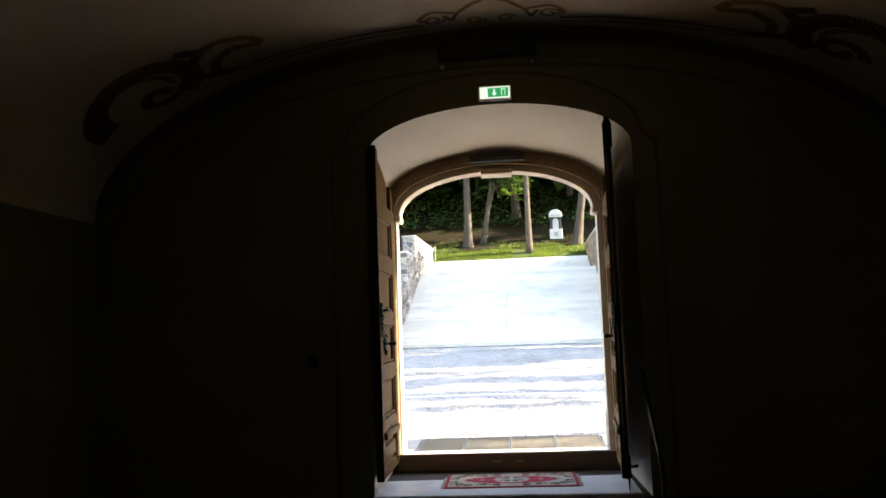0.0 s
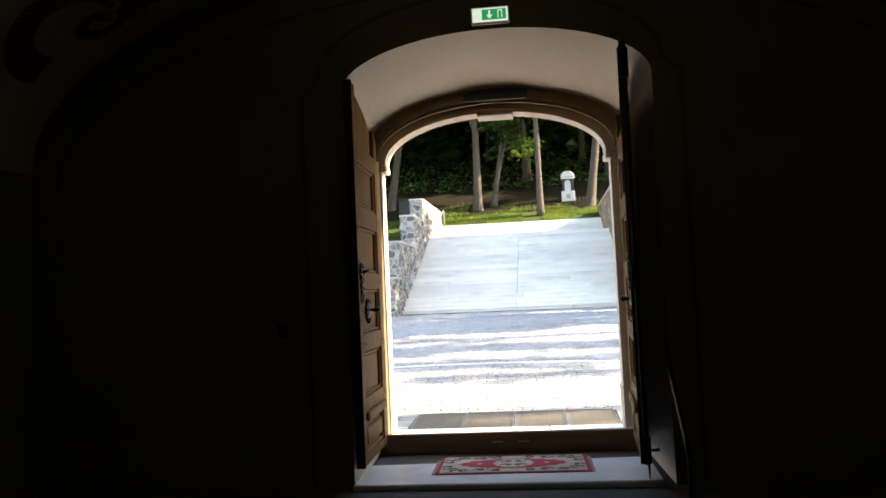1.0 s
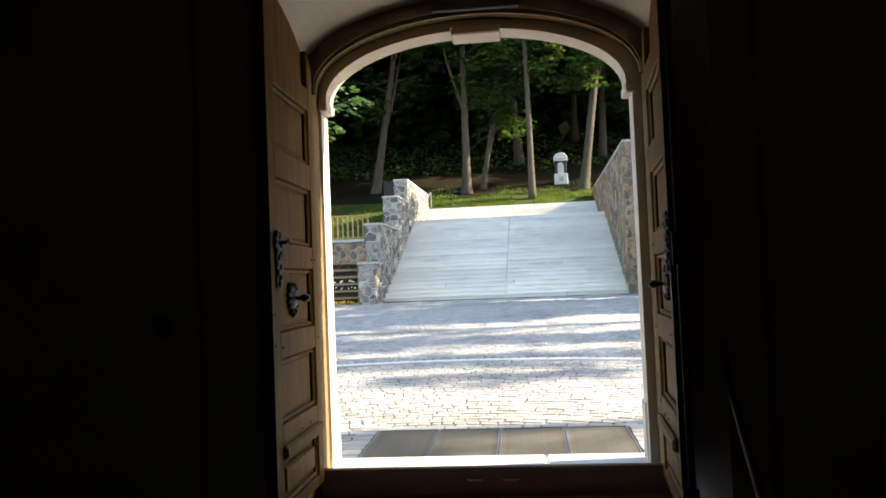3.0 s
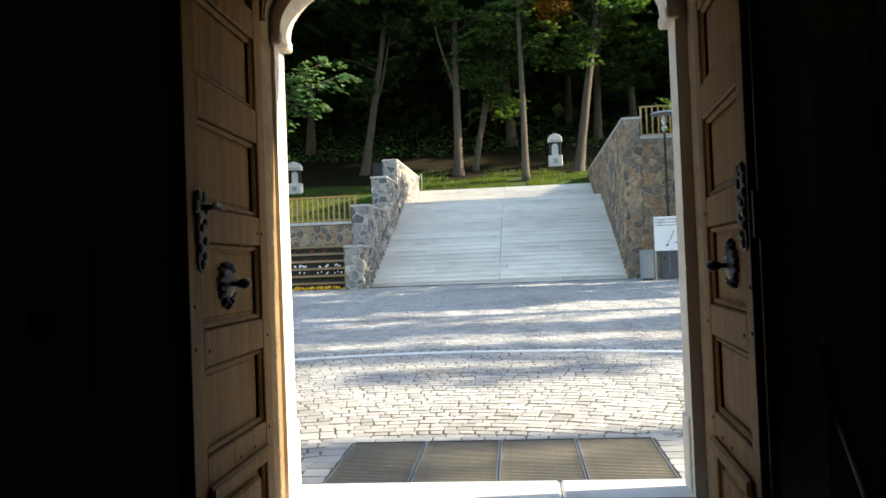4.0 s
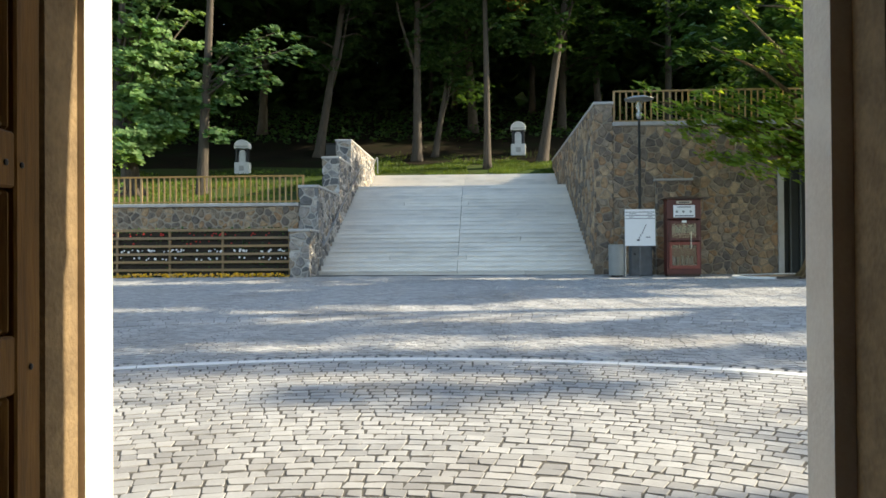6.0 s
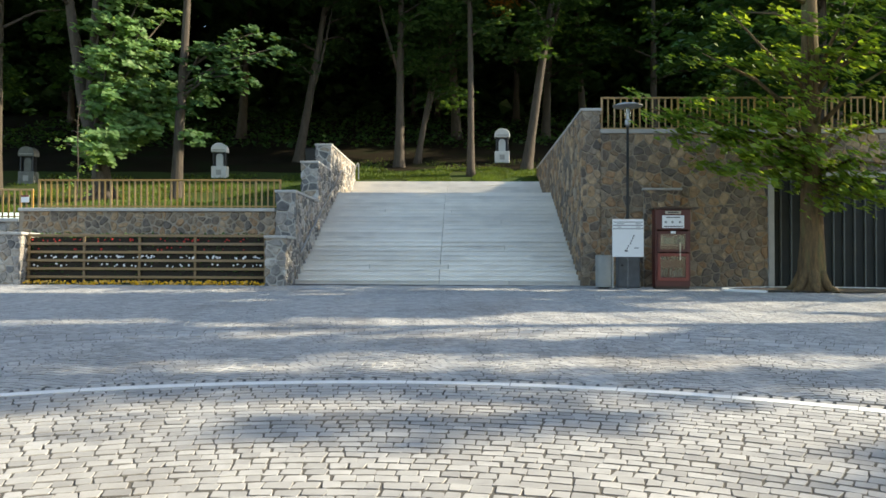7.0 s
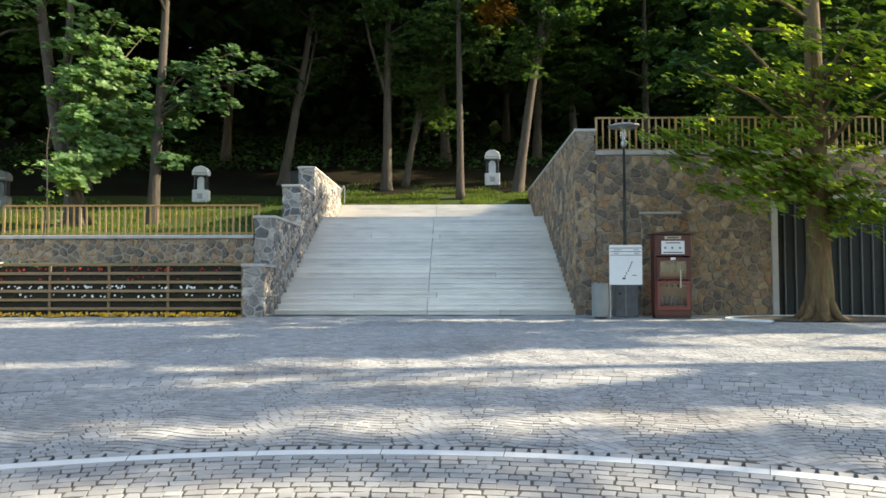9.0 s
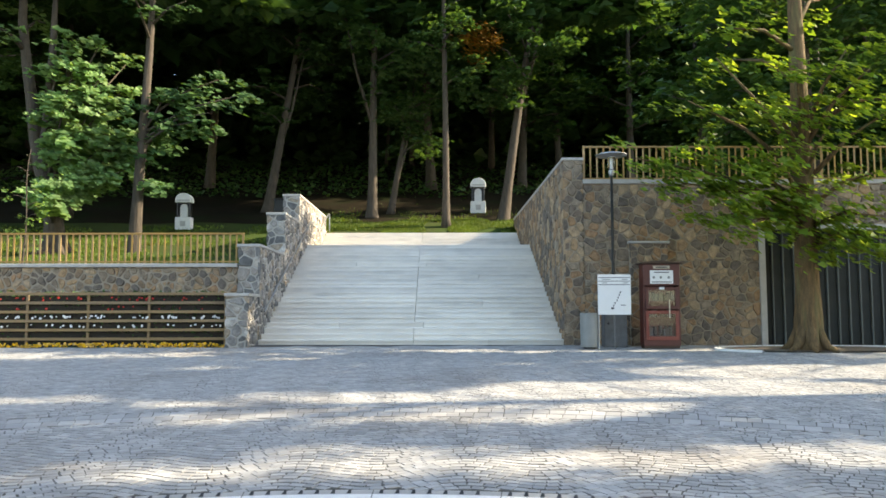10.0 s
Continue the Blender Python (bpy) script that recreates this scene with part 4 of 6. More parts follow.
# ---- flank walls of stone ----
def walled(name, label, blocks, seed, front_size=0.27, mix="rubble", mix_many="rubble_many", gap=0.03, joint="mortar"):
    w = thing(name, label, "stone wall", STAIR, kind="structure")
    for i, (u0, u1, v0, v1, z0, z1, front_z0, side) in enumerate(blocks):
        part("core", Build().box(u0 + 0.03, u1 - 0.03, v0 + 0.03, v1, z0, z1 - 0.06), M[joint], w)
        part("coping", Build().box(u0 - 0.02, u1 + 0.02, v0 - 0.02, v1 + 0.0, z1 - 0.06, z1 + 0.02), M["coping"], w, "pale concrete coping", bevel=0.012)
        masonry(w, rubble(u0, u1, front_z0, z1 - 0.06, front_size, seed + i, gap), seed + i, pose(0, v0 + 0.03, 0), material_=M[mix])
        if side > 0:
            lo = lambda x, zz, u=None: zz > 0.05 + max(0, (min(x, FOOT + 22 * RUN) - FOOT)) / RUN * RISE - 0.3
            masonry(w, rubble(v0, v1, max(-0.05, z0), z1 - 0.06, 0.26, seed + 50 + i, gap * 1.5, keep=lo), seed, pose(u1 - 0.03, 0, 0) @ FACE_RIGHT, material_=M[mix])
        elif side < 0:
            lo = lambda x, zz: zz > 0.05 + max(0, (min(-x, FOOT + 22 * RUN) - FOOT)) / RUN * RISE - 0.3
            masonry(w, rubble(-v1, -v0, max(-0.05, z0), z1 - 0.06, 0.32, seed + 50 + i, gap, keep=lo), seed, pose(u0 + 0.03, 0, 0) @ FACE_LEFT, joined="side_stones", material_=M[mix_many])
    return w


left_flank = walled("flank_wall_1", "stepped grey fieldstone stair wall with concrete copings", [
    (-4.36, -3.75, 0.0, 1.25, -0.1, 1.40, -0.02, 1),
    (-4.36, -3.75, 1.22, 4.8, -0.1, 2.78, 1.40, 1),
    (-4.36, -3.75, 4.8, 7.4, 0.5, 4.10, 2.70, 1),
    (-4.36, -3.75, 7.4, 14.0, 1.5, 5.08, 3.9, 1)], 11, 0.25, "rubble_grey", "rubble_many_grey", 0.034, "mortar_pale")
right_flank = walled("flank_wall_2", "tall brown fieldstone stair wall with concrete coping", [(4.56, 5.12, 1.0, 15.2, -0.1, 5.13, -0.02, -1)], 31, 0.24, gap=0.024, joint="mortar_brown")
back_wall = thing("retaining_wall_1", "tall brown fieldstone retaining wall with concrete coping", "stone wall", STAIR, kind="structure")
part("core", Build().box(5.12, 9.89, 1.04, 1.6, -0.1, 4.42), M["mortar_brown"], back_wall)
part("lintel_core", Build().box(9.85, 22.0, 1.045, 1.6, 3.3, 4.42), M["mortar_brown"], back_wall)
masonry(back_wall, rubble(5.12, 9.89, -0.02, 2.3, 0.225, 71, 0.024), 71, pose(0, 1.04, 0))
masonry(back_wall, rubble(5.12, 9.89, 2.3, 4.40, 0.25, 77, 0.024), 77, pose(0, 1.04, 0), joined="upper_stones")
masonry(back_wall, rubble(9.90, 17.0, 3.32, 4.40, 0.26, 72), 72, pose(0, 1.04, 0))
part("coping", Build().box(5.10, 22.0, 0.96, 1.7, 4.42, 4.54), M["coping"], back_wall, "pale concrete coping", bevel=0.012)
part("buttress_core", Build().box(6.34, 7.34, 0.84, 1.04, -0.1, 2.76), M["mortar_brown"], back_wall)
masonry(back_wall, rubble(6.32, 7.36, -0.02, 2.76, 0.21, 78, 0.024), 78, pose(0, 0.84, 0), joined="buttress_stones")
part("buttress_slab", Build().box(6.28, 7.40, 0.77, 1.02, 2.76, 2.83), M["coping"], back_wall, "projecting stone cap of a shallow buttress", bevel=0.015)
low_wall = thing("retaining_wall_2", "low grey fieldstone retaining wall with concrete coping", "stone wall", STAIR, kind="structure")
part("core", Build().box(-12.0, -4.36, 1.26, 1.7, -0.1, 2.16), M["mortar_brown"], low_wall)
masonry(low_wall, rubble(-11.9, -4.36, 1.35, 2.16, 0.21, 73, 0.036), 73, pose(0, 1.26, 0))
part("coping", Build().box(-12.0, -4.36, 1.16, 1.75, 2.16, 2.26), M["coping"], low_wall, "pale concrete coping", bevel=0.012)
part("lower_core", Build().box(-22.0, -12.0, 1.30, 1.7, -0.1, 1.85), M["mortar"], low_wall)
part("lower_coping", Build().box(-22.0, -12.0, 1.20, 1.75, 1.85, 1.95), M["coping"], low_wall, bevel=0.012)
masonry(low_wall, rubble(-15.5, -12.0, 0.0, 1.84, 0.3, 74), 74, pose(0, 1.30, 0), material_=M["rubble_grey"])
pier = thing("stone_pier", "square grey fieldstone pier beside the flower planter", "stone pier", STAIR)
part("core", Build().box(-11.87, -11.28, 0.03, 1.2, -0.1, 1.42), M["mortar"], pier)
part("cap", Build().box(-11.95, -11.20, -0.03, 1.25, 1.42, 1.50), M["coping"], pier, "pale concrete cap", bevel=0.012)
masonry(pier, rubble(-11.9, -11.25, -0.02, 1.42, 0.25, 75), 75, pose(0, 0.03, 0), material_=M["rubble_grey"])
masonry(pier, rubble(0.0, 1.2, -0.02, 1.42, 0.25, 76), 76, pose(-11.28, 0, 0) @ FACE_RIGHT, material_=M["rubble_grey"])


# ---- railings ----
def railing(label, u0, u1, v, z0, z1, step=0.185):
    f = thing("railing", label, "railing", STAIR @ pose(0, v, 0))
    part("top_rail", Build().box(u0, u1, -0.03, 0.03, z1 - 0.05, z1), M["slat"], f, bevel=0.006)
    part("bottom_rail", Build().box(u0, u1, -0.018, 0.018, z0 + 0.05, z0 + 0.085), M["slat"], f)
    n = round((u1 - u0) / step)
    me = Build().box(-0.022, 0.022, -0.014, 0.014, z0 + 0.02, z1 - 0.05).mesh("baluster")
    me.materials.append(M["slat"])
    mp = Build().box(-0.028, 0.028, -0.026, 0.026, z0, z1 - 0.05).mesh("post")
    mp.materials.append(M["slat"])
    for k in range(n + 1):
        post = k % 12 == 0 or k == n
        part("post" if post else "baluster", mp if post else me, None, f, m=pose(u0 + 0.03 + (u1 - u0 - 0.06) * k / n, 0, 0))
    return f


railing("ochre timber baluster railing on the low wall", -11.55, -4.24, 1.45, 2.26, 3.13)
railing("ochre timber baluster railing on the lower wall", -16.5, -11.72, 1.5, 1.95, 2.85)
railing("ochre timber baluster railing on the tall wall", 5.16, 17.0, 1.25, 4.54, 5.52)
tag = thing("notice", "small white and red notice on the railing", "notice", STAIR @ pose(-11.95, 1.46, 2.55))
part("plate", Build().box(-0.12, 0.12, -0.012, 0.0, -0.11, 0.11), M["white"], tag)
part("red_band", Build().box(-0.12, 0.12, -0.014, -0.012, 0.05, 0.11), M["redwood2"], tag, "red band")

# ---- gate ----
gate = thing("garage_gate", "dark grey ribbed steel sliding gate", "gate", STAIR @ pose(9.89, 1.1, 0))
part("frame_post", Build().box(0.0, 0.17, -0.12, 0.2, -0.05, 3.3), M["coping"], gate, "pale concrete post", bevel=0.01)
part("lintel", Build().box(0.2, 8.0, -0.10, 0.2, 3.16, 3.3), M["coping"], gate, "pale concrete lintel", bevel=0.01)
part("leaf", Build().box(0.2, 8.0, 0.12, 0.18, 0.0, 3.16), M["gate"], gate)
mr = Build().box(-0.02, 0.02, 0.05, 0.12, 0.03, 3.14).mesh("rib", 0.006)
mr.materials.append(M["gate_bar"])
for k in range(22):
    part("rib", mr, None, gate, m=pose(0.42 + 0.30 * k, 0, 0))

# ---- handrail along the stair wall ----
rail = thing("stair_handrail", "slim grey steel handrail along the stair wall", "handrail", STAIR)
SL = RISE / RUN
pts_ = [(-3.66, 1.5, 0.95), (-3.66, FOOT + 22 * RUN, 0.95 + 22 * RISE), (-3.66, 11.9, 0.95 + 22 * RISE), (-3.66, 14.0, 0.95 + 28 * RISE - 0.06), (-3.66, 14.3, 0.95 + 28 * RISE - 0.06)]
part("rail", Build().tube(pts_, [0.025] * 5, 8), M["steel"], rail)
for k, vv in enumerate((1.6, 3.2, 4.8, 6.4, 8.0, 9.6, 11.2, 12.8)):
    zz_ = 0.95 + min(22 * RISE, max(0, (vv - FOOT) * SL)) if vv < 11.9 else 0.95 + 22 * RISE + (vv - 11.9) * SL
    part("bracket", Build().tube([(-3.74, vv, zz_ - 0.08), (-3.67, vv, zz_ - 0.07), (-3.66, vv, zz_)], [0.012] * 3, 6), M["steel"], rail)
part("end_post", Build().tube([(-3.66, 14.28, 28 * RISE), (-3.66, 14.28, 0.95 + 28 * RISE - 0.06)], [0.025, 0.025], 8), M["steel"], rail)

# ================= OUTSIDE: THINGS =================
def scatter_leaves(b, centre, spread, count, size, r, flat=0.6):
    """Small folded leaves round a point; two quads each."""
    for _ in range(count):
        p = Vector(centre) + Vector((r.gauss(0, spread[0]), r.gauss(0, spread[1]), r.gauss(0, spread[2])))
        one_leaf(b, p, size * r.uniform(0.6, 1.25), r, flat)


def one_leaf(b, p, s, r, flat, bias=None):
    a = r.uniform(0, 2 * math.pi)
    tilt = r.gauss(0, 1 - flat)
    d = Vector((math.cos(a), math.sin(a), r.uniform(-0.6, 0.1))).normalized()
    n = Vector((math.sin(a) * math.sin(tilt), -math.cos(a) * math.sin(tilt), math.cos(tilt)))
    if bias is not None:
        n = (n + bias).normalized()
        d = (d - n * d.dot(n)).normalized()
    w = d.cross(n).normalized() * s * 0.42
    up = n * s * 0.12
    b.add([p, p + d * s * 0.45 + w + up, p + d * s, p + d * s * 0.45 - w + up, p + d * s * 0.5], [(0, 4, 1), (4, 2, 1), (0, 3, 4), (4, 3, 2)])


# ---- flower planter ----
pl = thing("flower_planter", "slatted brown timber planter full of flowers", "planter", STAIR @ pose(0, 0, 0))
P0, P1 = -11.25, -4.38
part("back", Build().box(P0, P1, 1.12, 1.2, -0.05, 1.40), M["soil"], pl)
for k in range(6):
    z = 0.20 + 0.235 * k
    part("plank", Build().box(P0, P1, 0.30, 0.335, z, z + 0.075), M["plank"], pl, bevel=0.006)
    part("soil_tray", Build().box(P0, P1, 0.42, 1.12, z - 0.16, z - 0.02), M["soil"], pl, "dark soil")
for k in (0.0, 0.235, 0.47, 0.705, 1.0):
    x = P0 + 0.05 + (P1 - P0 - 0.1) * k
    post = Build()
    post.prism([(0.335, -0.02), (0.385, -0.02), (0.385, 1.46), (0.335, 1.46)], 0.06, pose(x + 0.03, 0, 0, 0, 0, 90))
    part("post", post, M["plank"], pl)
r = random.Random(21)
lv, wf, rf, yf = Build(), Build(), Build(), Build()
for k in range(6):
    z, y = 0.20 + 0.235 * k, 0.40
    for i in range(230):
        scatter_leaves(lv, (r.uniform(P0, P1), y + 0.05, z - 0.02 + 0.05), (0.06, 0.03, 0.045), 3, 0.085, r, 0.4)


def blossom(bb, p, s, r):
    n = 6
    c = Vector(p)
    nrm = Vector((r.uniform(-0.4, 0.4), -1, r.uniform(-0.1, 0.7))).normalized()
    e1 = nrm.cross(Vector((0, 0, 1))).normalized()
    e2 = nrm.cross(e1)
    bb.add([c + nrm * s * 0.5] + [c + (e1 * math.cos(2 * math.pi * k / n) + e2 * math.sin(2 * math.pi * k / n)) * s * r.uniform(0.8, 1.1) for k in range(n)], [(0, 1 + k, 1 + (k + 1) % n) for k in range(n)])


for i in range(95):
    k = r.choice((1, 1, 2, 2, 2))
    blossom(wf, (r.uniform(P0 + 0.1, P1 - 0.1), 0.345, 0.20 + 0.235 * k + 0.13 + r.uniform(-0.03, 0.05)), r.uniform(0.022, 0.042), r)
for i in range(46):
    k = r.choice((3, 4, 4, 4))
    blossom(rf, (r.uniform(P0 + 0.1, P1 - 0.1), 0.345, 0.20 + 0.235 * k + 0.13 + r.uniform(-0.03, 0.05)), r.uniform(0.022, 0.04), r)
for i in range(420):
    blossom(yf, (r.uniform(P0, P1), r.uniform(0.10, 0.28), r.uniform(0.02, 0.13)), r.uniform(0.025, 0.045), r)
    if i % 2:
        scatter_leaves(lv, (r.uniform(P0, P1), 0.22, 0.05), (0.05, 0.04, 0.03), 2, 0.07, r, 0.4)
for nm, bb, mt, lb in (("foliage", lv, "ivy", "dark green planter leaves"), ("white_blossoms", wf, "white_flower", "white petunias"), ("red_blossoms", rf, "red_flower", "red geraniums"), ("yellow_blossoms", yf, "yellow_flower", "yellow marigolds along the foot")):
    ob = part(nm, bb, M[mt], pl, lb)
    ob["kind"] = "stuff"

# ---- book box ----
bx = thing("book_exchange_box", "mahogany red wooden book exchange cabinet with glazed doors", "book cabinet", STAIR @ pose(6.86, -0.25, -0.01) @ Matrix.Diagonal((1.06, 1, 1.07, 1)))
W, D, H = 0.445, 0.42, 2.06
part("carcass", Build().box(-W, W, 0.03, D, 0.06, 0.30).box(-W, -W + 0.05, 0.03, D, 0.30, H - 0.1).box(W - 0.05, W, 0.03, D, 0.30, H - 0.1).box(-W + 0.05, W - 0.05, D - 0.03, D, 0.30, H - 0.1).box(-W, W, 0.03, D, H - 0.1, H - 0.04), M["redwood"], bx, bevel=0.006)
part("plinth", Build().box(-W + 0.02, W - 0.02, 0.05, D - 0.02, 0.0, 0.06), M["wood_edge"], bx)
part("roof", Build().prism([(-W - 0.06, 0), (W + 0.06, 0), (W + 0.04, 0.035), (0, 0.075), (-W - 0.04, 0.035)], D + 0.12, pose(0, -0.05, H - 0.04)), M["wood_edge"], bx, "dark felt-covered lid", bevel=0.006)
for z in (0.72, 1.10):
    part("shelf", Build().box(-W + 0.05, W - 0.05, 0.08, D - 0.03, z, z + 0.025), M["redwood"], bx)
part("header_board", Build().box(-W + 0.01, W - 0.01, -0.005, 0.03, 1.50, H - 0.06), M["redwood"], bx, bevel=0.004)
sg = part("header_sign", Build().box(-0.28, 0.28, -0.015, -0.005, 1.54, 1.86), M["white"], bx, "white printed sign", bevel=0.003)
for z, h, w in ((1.81, 0.022, 0.18), (1.58, 0.022, 0.24)):
    part("text_bar", Build().box(-w, w, -0.018, -0.015, z - h / 2, z + h / 2), M["ink"], sg)
for x in (-0.19, -0.02, 0.17):
    part("picture_mark", Build().turned([(0.032, 0), (0.032, 0.003)], pose(x, -0.015, 1.69, 90, 0, 0), 10), M["gate_rib"], sg)
tp = part("top_label", Build().box(-0.2, 0.2, -0.012, -0.005, 1.90, 1.97), M["rug_cream"], bx, "cream top label")
part("text_bar", Build().box(-0.14, 0.14, -0.015, -0.012, 1.92, 1.95), M["ink"], tp)
for nm, z0, z1, mt in (("upper_door", 0.93, 1.46, "redwood"), ("lower_door", 0.20, 0.90, "redwood2")):
    w = W - 0.05
    fr = Build()
    for x0, x1, a, c in ((-w, -w + 0.075, z0, z1), (w - 0.075, w, z0, z1), (-w + 0.075, w - 0.075, z0, z0 + 0.08), (-w + 0.075, w - 0.075, z1 - 0.08, z1)):
        fr.box(x0, x1, -0.01, 0.03, a, c)
    dd = part(nm, fr, M[mt], bx, bevel=0.005)
    part("pane", Build().box(-w + 0.07, w - 0.07, 0.008, 0.013, z0 + 0.075, z1 - 0.075), M["glass"], dd, "clear glass pane")
part("door_pull", Build().box(0.16, 0.185, -0.04, -0.01, 0.72, 1.16), M["rug_cream"], bx, "pale wooden door pull", bevel=0.006)
part("shield_label", Build().box(-0.06, 0.06, -0.014, -0.01, 1.40, 1.46), M["white"], bx, "small white label")
r = random.Random(3)
for z in (0.30, 0.745, 1.125):
    x = -W + 0.07
    while x < W - 0.12:
        w, h = r.uniform(0.02, 0.05), r.uniform(0.16, 0.26)
        if r.random() < 0.8:
            bk = thing("book", "used book standing in the cabinet", "book", STAIR @ pose(6.86 + 1.06 * (x + w / 2), -0.25 + 0.12, 1.07 * z - 0.01), group="books in the cabinet")
            part("block", Build().box(-w / 2 + 0.002, w / 2 - 0.002, 0.004, 0.15, 0.002, h - 0.004), M["white"], bk)
            part("cover", Build().box(-w / 2, w / 2, 0, 0.004, 0, h).box(-w / 2, -w / 2 + 0.002, 0.004, 0.153, 0, h).box(w / 2 - 0.002, w / 2, 0.004, 0.153, 0, h), M["books"], bk)
        x += w + 0.004

# ---- sign board on two posts ----
si = thing("information_board", "white information board with a route map on steel posts", "sign", STAIR @ pose(5.62, -0.35, -0.01))
for x, metal in ((-0.40, "steel"), (0.0, "utility")):
    part("post", Build().tube([(x, 0.02, 0.0), (x, 0.02, 1.86)], [0.02, 0.02], 10), M[metal], si)
pn = part("panel", Build().box(-0.42, 0.42, -0.02, 0.0, 0.86, 1.88), M["white"], si, "white printed panel", bevel=0.004)
for z in (1.80, 1.71, 1.62):
    part("rule", Build().box(-0.40, 0.40, -0.024, -0.02, z - 0.008, z + 0.008), M["ink"], pn)
for z, x0, x1 in ((1.755, -0.3, -0.1), (1.665, -0.3, -0.18), (1.665, 0.22, 0.34), (1.755, 0.2, 0.34)):
    part("text_bar", Build().box(x0, x1, -0.023, -0.02, z - 0.01, z + 0.01), M["gate_rib"], pn)
r = random.Random(8)
for k in range(7):
    x, z = -0.05 + 0.035 * k + r.uniform(-0.01, 0.01), 1.02 + 0.068 * k
    part("map_mark", Build().turned([(0.022, 0), (0.022, 0.003)], pose(x, -0.02, z, 90, r.uniform(-40, 40), 0) @ Matrix.Diagonal((0.8, 1.3, 1, 1)), 8), M["ink"], pn)
part("map_mark", Build().box(-0.09, -0.01, -0.023, -0.02, 1.0, 1.045), M["ink"], pn)
part("map_mark", Build().box(0.16, 0.28, -0.023, -0.02, 1.09, 1.11), M["ink"], pn)
# ---- bins ----
def bin_(label, u, v):
    c = thing("litter_bin", label, "litter bin", STAIR @ pose(u, v, 0.0), group="bins by the stairs")
    part("shell", Build().turned([(0.215, 0.03), (0.225, 0.05), (0.235, 0.88), (0.245, 0.90), (0.22, 0.90), (0.21, 0.10)], None, 24), M["gate_rib"], c, smooth=False)
    part("foot", Build().turned([(0.16, 0.0), (0.16, 0.03)], None, 20), M["black"], c)
    part("liner", Build().turned([(0.205, 0.2), (0.205, 0.86)], None, 20), M["black"], c)
    return c


bin_("grey galvanised steel litter bin beside the stairs", 5.0, -0.2)
b2x = thing("power_box", "grey metal utility box behind the sign", "utility box", STAIR @ pose(5.78, 0.25, 0.0))
part("body", Build().box(-0.30, 0.30, 0, 0.4, 0, 0.90), M["utility"], b2x, bevel=0.015)
part("lock", Build().turned([(0.03, 0), (0.03, 0.02)], pose(-0.2, 0, 0.62, 90, 0, 0), 10), M["black"], b2x)
# ---- street lamp ----
lp = thing("street_lamp", "slim dark street lamp with a flat disc hood", "street lamp", STAIR @ pose(5.76, 0.35, 0.0))
part("pole", Build().tube([(0, 0, 0), (0, 0, 0.9), (0, 0, 0.92), (0, 0, 4.55)], [0.055, 0.055, 0.042, 0.036], 14), M["gate"], lp, smooth=True)
part("base_plate", Build().turned([(0.12, 0), (0.12, 0.02), (0.07, 0.04)], None, 16), M["gate"], lp)
part("collar", Build().turned([(0.04, 4.5), (0.075, 4.56), (0.085, 4.66), (0.07, 4.70)], None, 16), M["steel"], lp, smooth=True)
part("glass_tube", Build().turned([(0.075, 4.70), (0.095, 4.74), (0.095, 5.02), (0.085, 5.04)], None, 18), M["glass"], lp, "clear glass cylinder", smooth=True)
part("lamp_tube", Build().turned([(0.03, 4.72), (0.03, 4.98), (0.01, 5.0)], None, 12), M["white"], lp)
part("hood", Build().turned([(0.02, 5.02), (0.40, 5.06), (0.42, 5.09), (0.30, 5.13), (0.06, 5.16), (0.0, 5.17)], None, 28), M["steel"], lp, "flat grey disc hood", smooth=True)


# ---- white chapels of the cross along the slope ----
def monument(u, v, s=1.0, stone="monument", label="white rounded wayside shrine with a dark niche"):
    """A wayside shrine: plinth, niche with dark back, rounded cap."""
    t = thing("wayside_shrine", label, "shrine", STAIR @ pose(u, v, hill(u, v) - 0.05), group="shrines on the hillside")
    t.scale = (s, s, s)
    part("plinth", Build().box(-0.36, 0.36, -0.22, 0.22, 0, 0.58), M[stone], t, bevel=0.02)
    part("plaque", Build().box(-0.12, 0.12, -0.235, -0.22, 0.16, 0.40), M["coping"], t, "small grey plaque")
    part("back", Build().box(-0.28, 0.28, 0.02, 0.18, 0.58, 1.26), M["dark_panel"], t)
    for x in (-0.27, 0.27):
        part("column", Build().box(x - 0.035, x + 0.035, -0.16, 0.16, 0.58, 1.26), M["dark_panel"], t, bevel=0.012)
    part("relief", Build().prism([(-0.17, 0.60), (0.17, 0.60), (0.17, 1.05), (0.13, 1.15), (0.06, 1.20), (-0.06, 1.20), (-0.13, 1.15), (-0.17, 1.05)], 0.10, pose(0, -0.08, 0)), M[stone], t, "pale relief panel", bevel=0.01)
    cap = [(-0.37, 1.26), (0.37, 1.26), (0.37, 1.40)] + [(0.37 * math.cos(math.pi * k / 14), 1.40 + 0.30 * math.sin(math.pi * k / 14)) for k in range(1, 14)] + [(-0.37, 1.40)]
    part("cap", Build().prism(cap, 0.46, pose(0, -0.23, 0)), M[stone], t, bevel=0.015)
    part("cap_band", Build().prism([(-0.30, 1.34), (0.30, 1.34), (0.30, 1.38), (-0.30, 1.38)], 0.02, pose(0, -0.245, 0)), M["coping"], t)
    return t


monument(3.15, 19.5, 1.06)
monument(-10.35, 15.2, 0.98)
# shade on this shrine comes from its dark stone colour
monument(-18.3, 13.0, 1.0, "shaded_stone", "wayside shrine coloured dark grey for the shade under the trees")


